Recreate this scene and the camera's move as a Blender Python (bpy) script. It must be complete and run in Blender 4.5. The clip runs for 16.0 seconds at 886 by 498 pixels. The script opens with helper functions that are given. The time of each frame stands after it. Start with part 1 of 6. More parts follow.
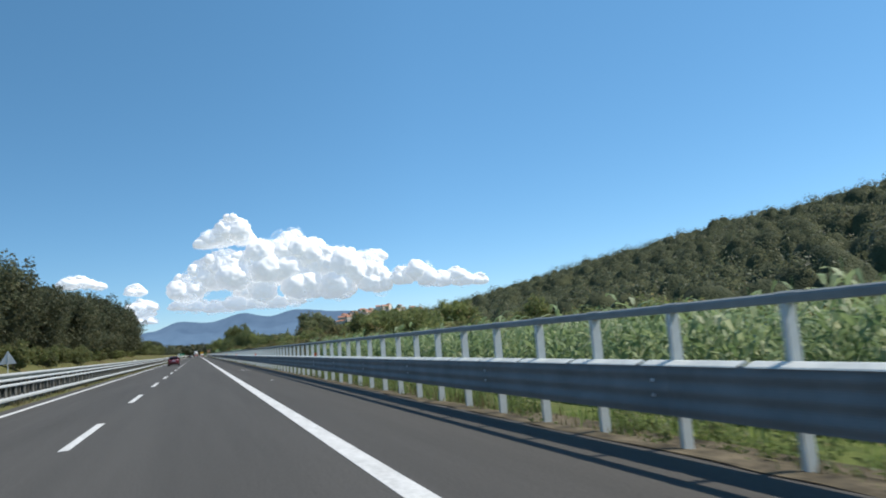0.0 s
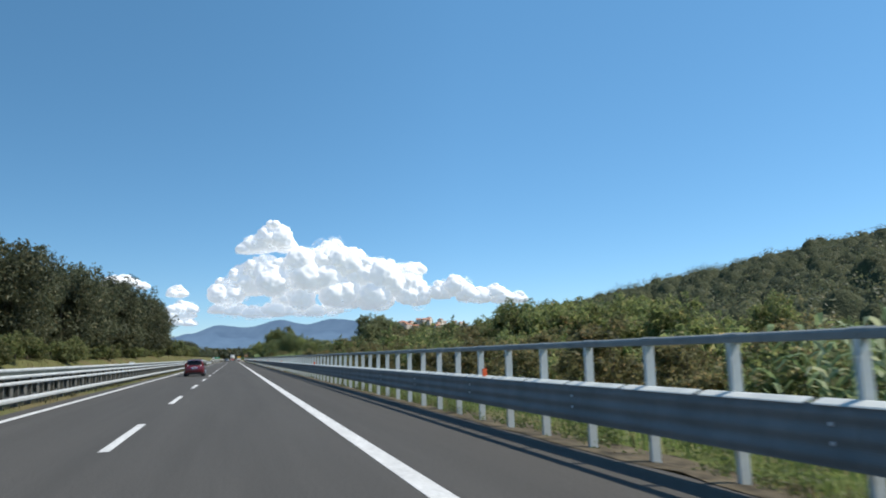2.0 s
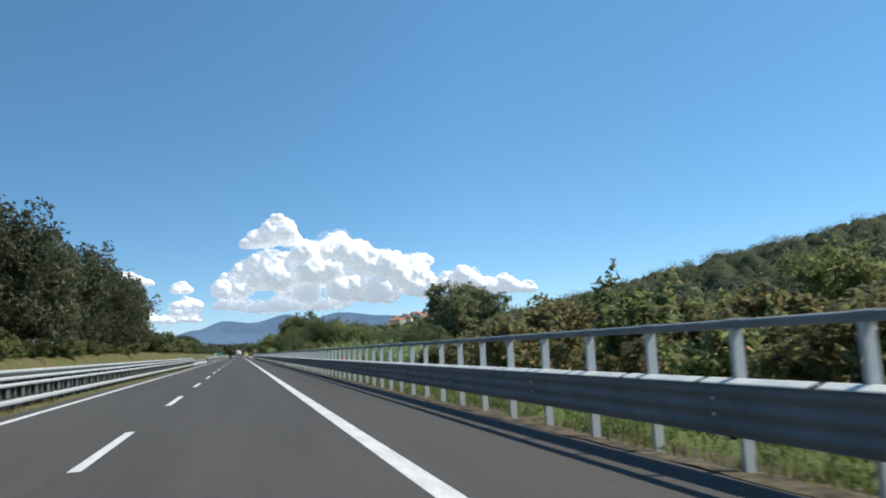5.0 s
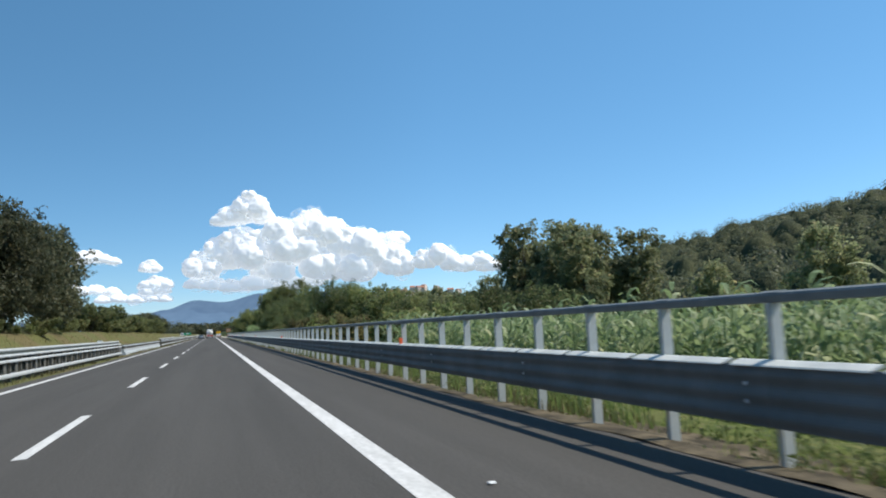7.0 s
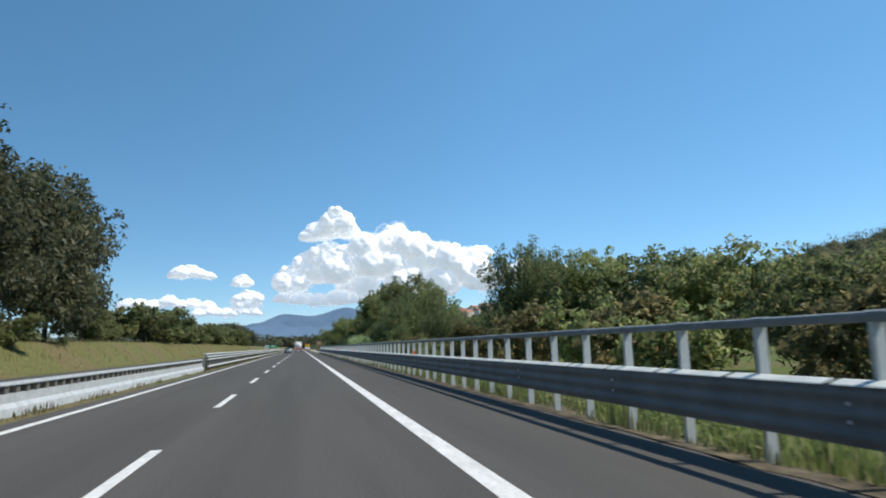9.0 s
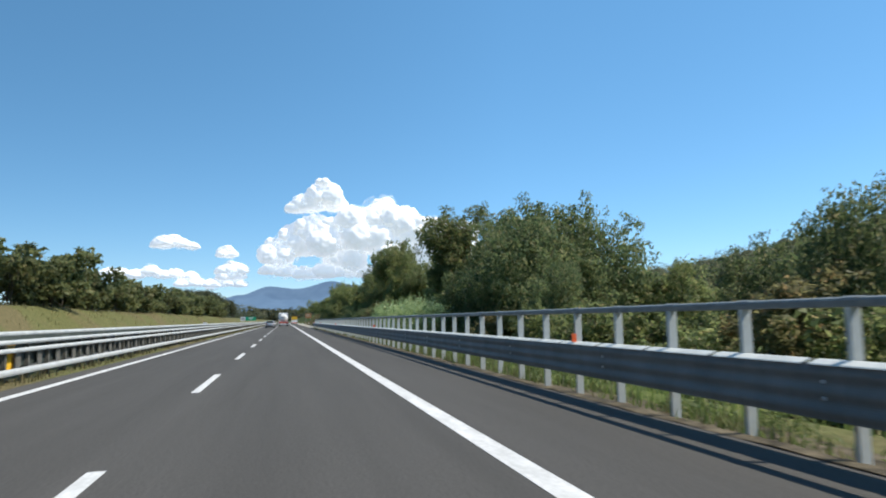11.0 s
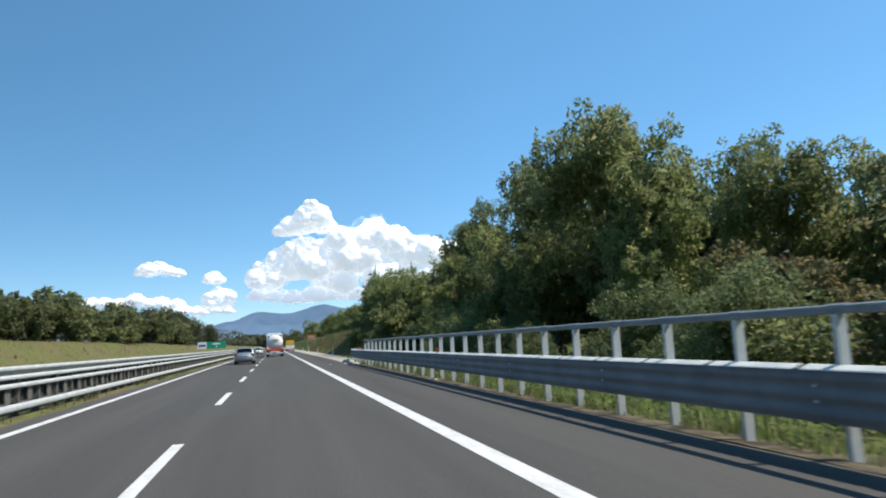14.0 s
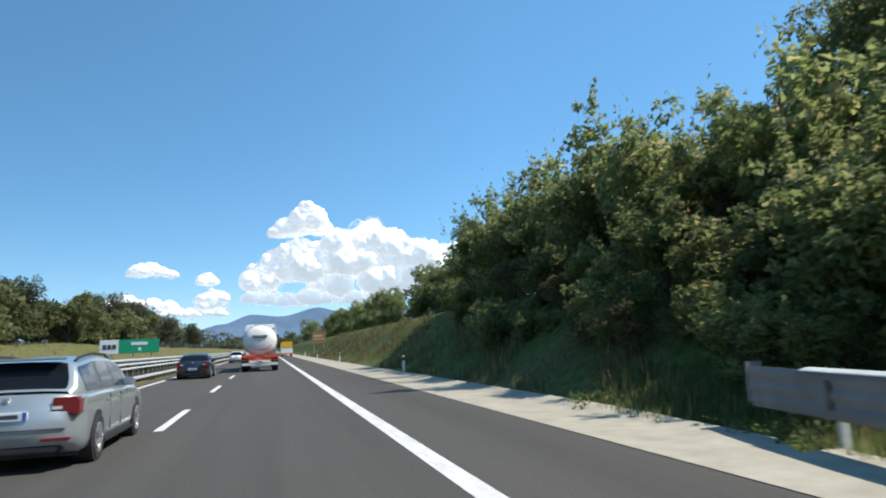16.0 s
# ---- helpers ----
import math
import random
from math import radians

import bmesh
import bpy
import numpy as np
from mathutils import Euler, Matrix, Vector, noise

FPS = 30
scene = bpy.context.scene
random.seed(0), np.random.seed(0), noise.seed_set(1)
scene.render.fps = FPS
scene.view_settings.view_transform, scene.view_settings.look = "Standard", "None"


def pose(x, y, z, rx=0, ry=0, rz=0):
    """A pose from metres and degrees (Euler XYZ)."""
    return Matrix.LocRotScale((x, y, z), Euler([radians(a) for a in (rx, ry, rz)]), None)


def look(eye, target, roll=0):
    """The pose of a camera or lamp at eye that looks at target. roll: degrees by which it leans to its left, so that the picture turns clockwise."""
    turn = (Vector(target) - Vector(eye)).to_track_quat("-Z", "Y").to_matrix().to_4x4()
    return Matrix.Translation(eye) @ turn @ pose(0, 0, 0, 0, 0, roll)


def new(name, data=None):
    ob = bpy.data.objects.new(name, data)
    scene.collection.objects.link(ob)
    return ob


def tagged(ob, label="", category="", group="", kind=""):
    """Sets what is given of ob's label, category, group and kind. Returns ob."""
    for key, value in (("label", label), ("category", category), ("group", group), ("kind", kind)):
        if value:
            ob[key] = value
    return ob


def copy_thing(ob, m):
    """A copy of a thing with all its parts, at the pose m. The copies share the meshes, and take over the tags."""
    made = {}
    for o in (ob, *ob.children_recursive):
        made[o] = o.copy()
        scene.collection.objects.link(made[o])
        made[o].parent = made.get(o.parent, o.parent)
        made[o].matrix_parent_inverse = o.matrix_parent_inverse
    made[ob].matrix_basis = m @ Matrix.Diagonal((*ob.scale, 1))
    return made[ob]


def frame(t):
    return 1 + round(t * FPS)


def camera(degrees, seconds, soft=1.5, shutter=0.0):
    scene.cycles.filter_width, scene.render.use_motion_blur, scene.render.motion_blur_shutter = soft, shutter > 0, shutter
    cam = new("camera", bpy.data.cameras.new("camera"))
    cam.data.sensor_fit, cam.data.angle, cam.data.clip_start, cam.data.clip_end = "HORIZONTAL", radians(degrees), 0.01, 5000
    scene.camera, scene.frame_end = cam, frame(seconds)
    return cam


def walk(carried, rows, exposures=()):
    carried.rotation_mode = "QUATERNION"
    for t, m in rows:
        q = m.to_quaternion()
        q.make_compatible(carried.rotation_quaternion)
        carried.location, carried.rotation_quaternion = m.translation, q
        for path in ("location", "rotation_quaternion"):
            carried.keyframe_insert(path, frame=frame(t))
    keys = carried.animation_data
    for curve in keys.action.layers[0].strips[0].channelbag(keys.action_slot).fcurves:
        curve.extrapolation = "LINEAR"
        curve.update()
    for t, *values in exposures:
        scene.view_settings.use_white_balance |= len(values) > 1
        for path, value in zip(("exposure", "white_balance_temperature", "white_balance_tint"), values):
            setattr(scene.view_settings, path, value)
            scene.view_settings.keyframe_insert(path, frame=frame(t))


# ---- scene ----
# The car's way: y runs along the motorway, x to its right, z up.
PATH = [
    (0.0, pose(0.253, -0.774, 1.435, 97.473, 4.423, -20.276)),
    (0.5, pose(0.268, 11.856, 1.435, 97.898, 4.103, -20.161)),
    (1.0, pose(0.241, 23.926, 1.435, 97.690, 2.327, -19.777)),
    (1.5, pose(0.151, 36.386, 1.435, 98.421, 1.317, -19.082)),
    (2.0, pose(0.053, 48.203, 1.435, 99.056, 1.275, -17.412)),
    (2.5, pose(0.036, 60.602, 1.435, 99.908, 1.355, -15.478)),
    (3.0, pose(0.040, 72.180, 1.435, 99.295, 1.020, -14.502)),
    (3.5, pose(0.117, 84.234, 1.435, 99.189, 1.398, -16.337)),
    (4.0, pose(0.117, 97.143, 1.435, 98.846, 1.376, -17.199)),
    (6.5, pose(0.363, 158.796, 1.435, 97.440, 4.689, -16.605)),
    (7.0, pose(0.375, 170.882, 1.435, 96.457, 2.689, -19.192)),
    (7.5, pose(0.308, 183.583, 1.435, 97.480, 3.939, -15.222)),
    (8.0, pose(0.288, 197.033, 1.435, 97.505, 3.842, -13.075)),
    (8.5, pose(0.243, 209.983, 1.435, 98.324, 2.257, -11.827)),
    (11.0, pose(-0.140, 274.362, 1.435, 96.002, 0.885, -13.436)),
    (11.5, pose(-0.256, 287.860, 1.435, 96.379, 0.617, -13.364)),
    (12.0, pose(-0.307, 301.026, 1.435, 97.321, 1.021, -13.839)),
    (12.5, pose(-0.421, 314.611, 1.435, 97.971, 0.581, -14.475)),
    (13.0, pose(-0.460, 327.747, 1.435, 97.790, 1.629, -14.500)),
    (13.5, pose(-0.532, 341.315, 1.435, 97.471, 2.453, -14.813)),
    (14.0, pose(-0.423, 354.477, 1.435, 97.726, 2.822, -14.156)),
    (14.5, pose(-0.303, 367.882, 1.435, 97.608, 2.910, -14.306)),
    (15.0, pose(-0.151, 380.809, 1.435, 97.791, 3.295, -14.107)),
    (15.5, pose(0.014, 394.239, 1.435, 98.832, 3.736, -14.125)),
    (16.0, pose(0.131, 407.369, 1.435, 98.108, 2.360, -14.652)),
]
cam = camera(67.83, 16.0, 1.9, 0.08)
walk(cam, PATH, [(0.0, 0.14), (4.0, 0.16), (8.5, 0.16), (11.0, 0.32), (13.0, 0.34), (16.0, 0.42)])

# ---------------------------------------------------------------- light
SUN_FROM = Vector((0.74, -0.22, 1.0)).normalized()
world = bpy.data.worlds.new("sky")
scene.world = world
world.use_nodes = True
wn = world.node_tree.nodes
sky = wn.new("ShaderNodeTexSky")
sky.sky_type = "NISHITA"
sky.sun_disc = False
sky.sun_elevation = math.asin(SUN_FROM.z)
sky.sun_rotation = math.atan2(SUN_FROM.x, SUN_FROM.y)
sky.altitude = 200
sky.air_density = 0.75
sky.dust_density = 0.12
sky.ozone_density = 3.0
wn["Background"].inputs["Strength"].default_value = 0.12
rich = wn.new("ShaderNodeHueSaturation")
rich.inputs["Hue"].default_value = 0.487
rich.inputs["Saturation"].default_value = 1.14
rich.inputs["Value"].default_value = 1.34
world.node_tree.links.new(sky.outputs["Color"], rich.inputs["Color"])
even = wn.new("ShaderNodeMix")
even.data_type = "RGBA"
even.inputs["Factor"].default_value = 0.4
even.inputs[7].default_value = (0.94, 2.52, 4.70, 1)
world.node_tree.links.new(rich.outputs["Color"], even.inputs[6])
# a clear sky is deepest away from the sun
where = wn.new("ShaderNodeTexCoord")
toward = wn.new("ShaderNodeVectorMath")
toward.operation = "DOT_PRODUCT"
toward.inputs[1].default_value = Vector((SUN_FROM.x, SUN_FROM.y, 0)).normalized()
world.node_tree.links.new(where.outputs["Generated"], toward.inputs[0])
deep = wn.new("ShaderNodeMapRange")
deep.inputs["From Min"].default_value = -0.85
deep.inputs["From Max"].default_value = 0.05
deep.inputs["To Min"].default_value = 0.70
deep.inputs["To Max"].default_value = 1.10
world.node_tree.links.new(toward.outputs["Value"], deep.inputs["Value"])
tone = wn.new("ShaderNodeVectorMath")
tone.operation = "SCALE"
world.node_tree.links.new(even.outputs[2], tone.inputs[0])
world.node_tree.links.new(deep.outputs["Result"], tone.inputs["Scale"])
world.node_tree.links.new(tone.outputs["Vector"], wn["Background"].inputs["Color"])
sun = new("sun", bpy.data.lights.new("sun", "SUN"))
sun.data.energy = 5.0
sun.data.angle = radians(0.53)
sun.data.color = (1.0, 0.93, 0.82)
sun.matrix_world = look((0, 0, 0), -SUN_FROM) @ Matrix.Identity(4)


# ---------------------------------------------------------------- materials
def material(name, base, rough=0.6, metal=0.0, second=None, scale=6.0, grain=0.0, grain_scale=120.0, spec=0.5, coat=0.0,
             per_object=0.0):
    """A surface of two tones mixed by noise at two scales, with a fine relief."""
    m = bpy.data.materials.new(name)
    m.use_nodes = True
    nt = m.node_tree
    b = nt.nodes["Principled BSDF"]
    b.inputs["Roughness"].default_value = rough
    b.inputs["Metallic"].default_value = metal
    b.inputs["Specular IOR Level"].default_value = spec
    b.inputs["Coat Weight"].default_value = coat
    b.inputs["Coat Roughness"].default_value = 0.05
    b.inputs["Base Color"].default_value = (*base, 1)
    geo = nt.nodes.new("ShaderNodeTexCoord")
    if second:
        n1 = nt.nodes.new("ShaderNodeTexNoise")
        n1.inputs["Scale"].default_value = scale
        n1.inputs["Detail"].default_value = 6
        n1.inputs["Roughness"].default_value = 0.65
        nt.links.new(geo.outputs["Object"], n1.inputs["Vector"])
        ramp = nt.nodes.new("ShaderNodeValToRGB")
        ramp.color_ramp.elements[0].position = 0.36
        ramp.color_ramp.elements[1].position = 0.66
        ramp.color_ramp.elements[0].color = (*base, 1)
        ramp.color_ramp.elements[1].color = (*second, 1)
        nt.links.new(n1.outputs["Fac"], ramp.inputs["Fac"])
        out = ramp.outputs["Color"]
        if per_object:
            info = nt.nodes.new("ShaderNodeObjectInfo")
            hsv = nt.nodes.new("ShaderNodeHueSaturation")
            mr = nt.nodes.new("ShaderNodeMapRange")
            mr.inputs["To Min"].default_value = 1 - per_object
            mr.inputs["To Max"].default_value = 1 + per_object
            nt.links.new(info.outputs["Random"], mr.inputs["Value"])
            nt.links.new(mr.outputs["Result"], hsv.inputs["Value"])
            nt.links.new(out, hsv.inputs["Color"])
            out = hsv.outputs["Color"]
        nt.links.new(out, b.inputs["Base Color"])
    if grain:
        n2 = nt.nodes.new("ShaderNodeTexNoise")
        n2.inputs["Scale"].default_value = grain_scale
        n2.inputs["Detail"].default_value = 3
        nt.links.new(geo.outputs["Object"], n2.inputs["Vector"])
        bump = nt.nodes.new("ShaderNodeBump")
        bump.inputs["Strength"].default_value = grain
        bump.inputs["Distance"].default_value = 0.01
        nt.links.new(n2.outputs["Fac"], bump.inputs["Height"])
        nt.links.new(bump.outputs["Normal"], b.inputs["Normal"])
    return m


def leaf_material(name, dark, light, dry, through_light=0.35):
    """Leaves: each one its own tone; light passes through in part."""
    m = bpy.data.materials.new(name)
    m.use_nodes = True
    nt = m.node_tree
    b = nt.nodes["Principled BSDF"]
    b.inputs["Roughness"].default_value = 0.55
    b.inputs["Specular IOR Level"].default_value = 0.25
    geo = nt.nodes.new("ShaderNodeNewGeometry")
    ramp = nt.nodes.new("ShaderNodeValToRGB")
    ramp.color_ramp.elements[0].color = (*dark, 1)
    ramp.color_ramp.elements[1].color = (*dry, 1)
    e = ramp.color_ramp.elements.new(0.8)
    e.color = (*light, 1)
    nt.links.new(geo.outputs["Random Per Island"], ramp.inputs["Fac"])
    info = nt.nodes.new("ShaderNodeObjectInfo")
    mr = nt.nodes.new("ShaderNodeMapRange")
    mr.inputs["To Min"].default_value = 0.75
    mr.inputs["To Max"].default_value = 1.25
    hsv = nt.nodes.new("ShaderNodeHueSaturation")
    nt.links.new(info.outputs["Random"], mr.inputs["Value"])
    nt.links.new(mr.outputs["Result"], hsv.inputs["Value"])
    nt.links.new(ramp.outputs["Color"], hsv.inputs["Color"])
    nt.links.new(hsv.outputs["Color"], b.inputs["Base Color"])
    tr = nt.nodes.new("ShaderNodeBsdfTranslucent")
    glow = nt.nodes.new("ShaderNodeHueSaturation")
    glow.inputs["Hue"].default_value = 0.49
    glow.inputs["Value"].default_value = 1.45
    nt.links.new(hsv.outputs["Color"], glow.inputs["Color"])
    nt.links.new(glow.outputs["Color"], tr.inputs["Color"])
    mix = nt.nodes.new("ShaderNodeMixShader")
    mix.inputs["Fac"].default_value = through_light
    nt.links.new(b.outputs["BSDF"], mix.inputs[1])
    nt.links.new(tr.outputs["BSDF"], mix.inputs[2])
    nt.links.new(mix.outputs["Shader"], nt.nodes["Material Output"].inputs["Surface"])
    return m


def ground_material():
    """Grass, part green, part dry; the bank beyond the other carriageway is mown and dry."""
    m = bpy.data.materials.new("grass_ground")
    m.use_nodes = True
    nt = m.node_tree
    b = nt.nodes["Principled BSDF"]
    b.inputs["Roughness"].default_value = 0.95
    b.inputs["Specular IOR Level"].default_value = 0.1
    co = nt.nodes.new("ShaderNodeTexCoord")
    big = nt.nodes.new("ShaderNodeTexNoise")
    big.inputs["Scale"].default_value = 0.09
    big.inputs["Detail"].default_value = 7
    fine = nt.nodes.new("ShaderNodeTexNoise")
    fine.inputs["Scale"].default_value = 3.5
    fine.inputs["Detail"].default_value = 8
    for n in (big, fine):
        nt.links.new(co.outputs["Object"], n.inputs["Vector"])
    green = nt.nodes.new("ShaderNodeValToRGB")
    green.color_ramp.elements[0].color = (0.045, 0.075, 0.018, 1)
    green.color_ramp.elements[1].color = (0.13, 0.15, 0.045, 1)
    green.color_ramp.elements[0].position = 0.3
    green.color_ramp.elements[1].position = 0.7
    dry = nt.nodes.new("ShaderNodeValToRGB")
    dry.color_ramp.elements[0].color = (0.085, 0.075, 0.035, 1)
    dry.color_ramp.elements[1].color = (0.155, 0.13, 0.065, 1)
    dry.color_ramp.elements[0].position = 0.3
    dry.color_ramp.elements[1].position = 0.7
    nt.links.new(fine.outputs["Fac"], green.inputs["Fac"])
    nt.links.new(fine.outputs["Fac"], dry.inputs["Fac"])
    sep = nt.nodes.new("ShaderNodeSeparateXYZ")
    nt.links.new(co.outputs["Object"], sep.inputs[0])
    side = nt.nodes.new("ShaderNodeMapRange")
    side.inputs["From Min"].default_value = -4.0
    side.inputs["From Max"].default_value = -6.0
    nt.links.new(sep.outputs["X"], side.inputs["Value"])
    patch = nt.nodes.new("ShaderNodeMapRange")
    patch.inputs["From Min"].default_value = 0.5
    patch.inputs["From Max"].default_value = 0.66
    nt.links.new(big.outputs["Fac"], patch.inputs["Value"])
    amount = nt.nodes.new("ShaderNodeMath")
    amount.operation = "MULTIPLY_ADD"
    amount.inputs[1].default_value = 0.55
    amount.use_clamp = True
    nt.links.new(side.outputs["Result"], amount.inputs[0])
    nt.links.new(patch.outputs["Result"], amount.inputs[2])
    mix = nt.nodes.new("ShaderNodeMix")
    mix.data_type = "RGBA"
    nt.links.new(amount.outputs[0], mix.inputs["Factor"])
    nt.links.new(green.outputs["Color"], mix.inputs[6])
    nt.links.new(dry.outputs["Color"], mix.inputs[7])
    nt.links.new(mix.outputs[2], b.inputs["Base Color"])
    bump = nt.nodes.new("ShaderNodeBump")
    bump.inputs["Strength"].default_value = 0.7
    bump.inputs["Distance"].default_value = 0.1
    nt.links.new(fine.outputs["Fac"], bump.inputs["Height"])
    nt.links.new(bump.outputs["Normal"], b.inputs["Normal"])
    return m


ASPHALT = material("asphalt", (0.058, 0.055, 0.050), 0.92, second=(0.075, 0.071, 0.065), scale=1.0, grain=0.6, grain_scale=60, spec=0.3)


def wear_along(m, across, along, fine, amount):
    """Stretch a surface's tones along the road, as wheels wear it, and add a fine speckle of stones."""
    nt = m.node_tree
    big = [n for n in nt.nodes if n.type == "TEX_NOISE"][0]
    stretch = nt.nodes.new("ShaderNodeMapping")
    stretch.inputs["Scale"].default_value = (across, along, 1.0)
    co = [n for n in nt.nodes if n.type == "TEX_COORD"][0]
    nt.links.new(co.outputs["Object"], stretch.inputs["Vector"])
    nt.links.new(stretch.outputs["Vector"], big.inputs["Vector"])
    speck = nt.nodes.new("ShaderNodeTexNoise")
    speck.inputs["Scale"].default_value = fine
    speck.inputs["Detail"].default_value = 2
    nt.links.new(co.outputs["Object"], speck.inputs["Vector"])
    mr = nt.nodes.new("ShaderNodeMapRange")
    mr.inputs["From Min"].default_value = 0.3
    mr.inputs["From Max"].default_value = 0.7
    mr.inputs["To Min"].default_value = 1 - amount
    mr.inputs["To Max"].default_value = 1 + amount
    nt.links.new(speck.outputs["Fac"], mr.inputs["Value"])
    hsv = nt.nodes.new("ShaderNodeHueSaturation")
    nt.links.new(mr.outputs["Result"], hsv.inputs["Value"])
    b = nt.nodes["Principled BSDF"]
    nt.links.new(b.inputs["Base Color"].links[0].from_socket, hsv.inputs["Color"])
    nt.links.new(hsv.outputs["Color"], b.inputs["Base Color"])


wear_along(ASPHALT, 0.9, 0.035, 28.0, 0.22)
PAINT = material("road_paint", (0.48, 0.48, 0.465), 0.8, second=(0.63, 0.63, 0.615), scale=2.0, grain=0.4, grain_scale=90)
wear_along(PAINT, 2.0, 0.5, 14.0, 0.12)
CONCRETE = material("concrete", (0.29, 0.265, 0.21), 0.92, second=(0.39, 0.36, 0.29), scale=1.5, grain=0.5, grain_scale=30)
STEEL = material("galvanised_steel", (0.33, 0.355, 0.36), 0.55, 0.12, second=(0.45, 0.475, 0.48), scale=3.0, grain=0.1, grain_scale=30)
# the same steel, darkened to stand for the beam's shaded road side
STEEL_BEAM = material("shaded_galvanised_steel", (0.155, 0.165, 0.17), 0.65, 0.1, second=(0.22, 0.23, 0.235), scale=1.2, grain=0.1, grain_scale=20, spec=0.35)
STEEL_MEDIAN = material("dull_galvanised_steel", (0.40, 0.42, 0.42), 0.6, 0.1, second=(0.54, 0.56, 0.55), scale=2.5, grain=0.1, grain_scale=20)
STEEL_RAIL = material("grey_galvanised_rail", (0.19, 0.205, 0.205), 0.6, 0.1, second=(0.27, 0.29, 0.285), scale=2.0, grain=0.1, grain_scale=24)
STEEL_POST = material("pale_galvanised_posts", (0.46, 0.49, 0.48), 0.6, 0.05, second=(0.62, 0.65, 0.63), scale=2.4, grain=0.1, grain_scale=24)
STEEL_DARK = material("dull_steel", (0.055, 0.058, 0.055), 0.65, 0.1, second=(0.17, 0.155, 0.12), scale=3.5)
# dark green tone painted in for the opposite rail in shadow
STEEL_SHADOWED = material("shadowed_green_steel", (0.020, 0.030, 0.026), 0.7, 0.0, second=(0.045, 0.055, 0.045), scale=2.0)
BOLT = material("bright_steel", (0.72, 0.73, 0.74), 0.45, 0.1)
ORANGE = material("orange_reflector", (0.75, 0.10, 0.03), 0.35, second=(0.85, 0.16, 0.04), scale=20)
YELLOW = material("yellow_plastic", (0.75, 0.45, 0.02), 0.5, second=(0.68, 0.38, 0.03), scale=5)
BARK = material("bark", (0.06, 0.045, 0.032), 0.95, second=(0.13, 0.105, 0.08), scale=5.0, grain=0.8, grain_scale=12)
LEAF_MIX = leaf_material("leaves_mixed", (0.088, 0.125, 0.042), (0.200, 0.234, 0.094), (0.335, 0.265, 0.135), 0.58)
LEAF_DARK = leaf_material("leaves_dark", (0.055, 0.090, 0.038), (0.139, 0.172, 0.072), (0.234, 0.211, 0.107), 0.55)
LEAF_OAK = leaf_material("leaves_oak", (0.052, 0.064, 0.036), (0.098, 0.108, 0.058), (0.15, 0.135, 0.072), 0.42)
LEAF_HEDGE = leaf_material("leaves_hedge", (0.088, 0.112, 0.046), (0.165, 0.183, 0.076), (0.220, 0.195, 0.091), 0.55)
SOIL = material("verge_soil", (0.038, 0.033, 0.024), 0.95, second=(0.155, 0.128, 0.086), scale=2.2, grain=0.9, grain_scale=18, spec=0.1)
LEAF_FRESH = leaf_material("leaves_fresh", (0.100, 0.142, 0.047), (0.220, 0.252, 0.098), (0.345, 0.295, 0.14), 0.58)
LEAF_GREY = leaf_material("leaves_grey_green", (0.110, 0.140, 0.067), (0.232, 0.256, 0.134), (0.305, 0.268, 0.146), 0.55)
LEAF_RUST = leaf_material("leaves_autumn", (0.090, 0.098, 0.046), (0.190, 0.180, 0.078), (0.30, 0.21, 0.10), 0.55)
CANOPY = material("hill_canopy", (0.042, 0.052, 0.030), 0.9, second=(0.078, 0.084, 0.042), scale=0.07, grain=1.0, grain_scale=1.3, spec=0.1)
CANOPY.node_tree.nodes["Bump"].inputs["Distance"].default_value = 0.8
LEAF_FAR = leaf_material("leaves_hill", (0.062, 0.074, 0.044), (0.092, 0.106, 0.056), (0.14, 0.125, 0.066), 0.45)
CORN_LEAF = leaf_material("corn_leaves", (0.12, 0.185, 0.078), (0.245, 0.315, 0.155), (0.43, 0.45, 0.29), 0.4)
REED_LEAF = leaf_material("reed_leaves", (0.13, 0.20, 0.08), (0.28, 0.36, 0.17), (0.45, 0.48, 0.30), 0.4)
GRASS_BLADE = leaf_material("grass_blades", (0.085, 0.130, 0.036), (0.165, 0.215, 0.072), (0.30, 0.28, 0.15), 0.5)
DRY_BLADE = leaf_material("dry_grass_blades", (0.085, 0.085, 0.036), (0.155, 0.135, 0.06), (0.26, 0.21, 0.11), 0.3)
GROUND = ground_material()
TYRE = material("tyre_rubber", (0.018, 0.018, 0.018), 0.85, second=(0.03, 0.03, 0.03), scale=12)
RIM = material("alloy", (0.55, 0.56, 0.58), 0.3, 0.85, second=(0.62, 0.63, 0.65), scale=10)
GLASS_DARK = material("tinted_glass", (0.008, 0.010, 0.013), 0.07, spec=0.22)
TRIM = material("black_plastic", (0.02, 0.02, 0.021), 0.6, second=(0.03, 0.03, 0.03), scale=8)
LAMP_RED = material("red_lamp_glass", (0.20, 0.010, 0.012), 0.15, coat=0.5)
LAMP_CLEAR = material("clear_lamp_glass", (0.75, 0.72, 0.70), 0.1, coat=0.6)
PLATE = material("number_plate", (0.72, 0.74, 0.76), 0.4)
PLATE_BLUE = material("plate_blue", (0.03, 0.10, 0.42), 0.4)
PLATE_MARK = material("plate_bars", (0.05, 0.05, 0.06), 0.5)
SILVER = material("silver_car_paint", (0.34, 0.385, 0.405), 0.34, 0.5, second=(0.37, 0.415, 0.435), scale=2, coat=1.0)
RED = material("dark_red_car_paint", (0.14, 0.009, 0.015), 0.3, 0.25, second=(0.165, 0.011, 0.018), scale=2, coat=1.0)
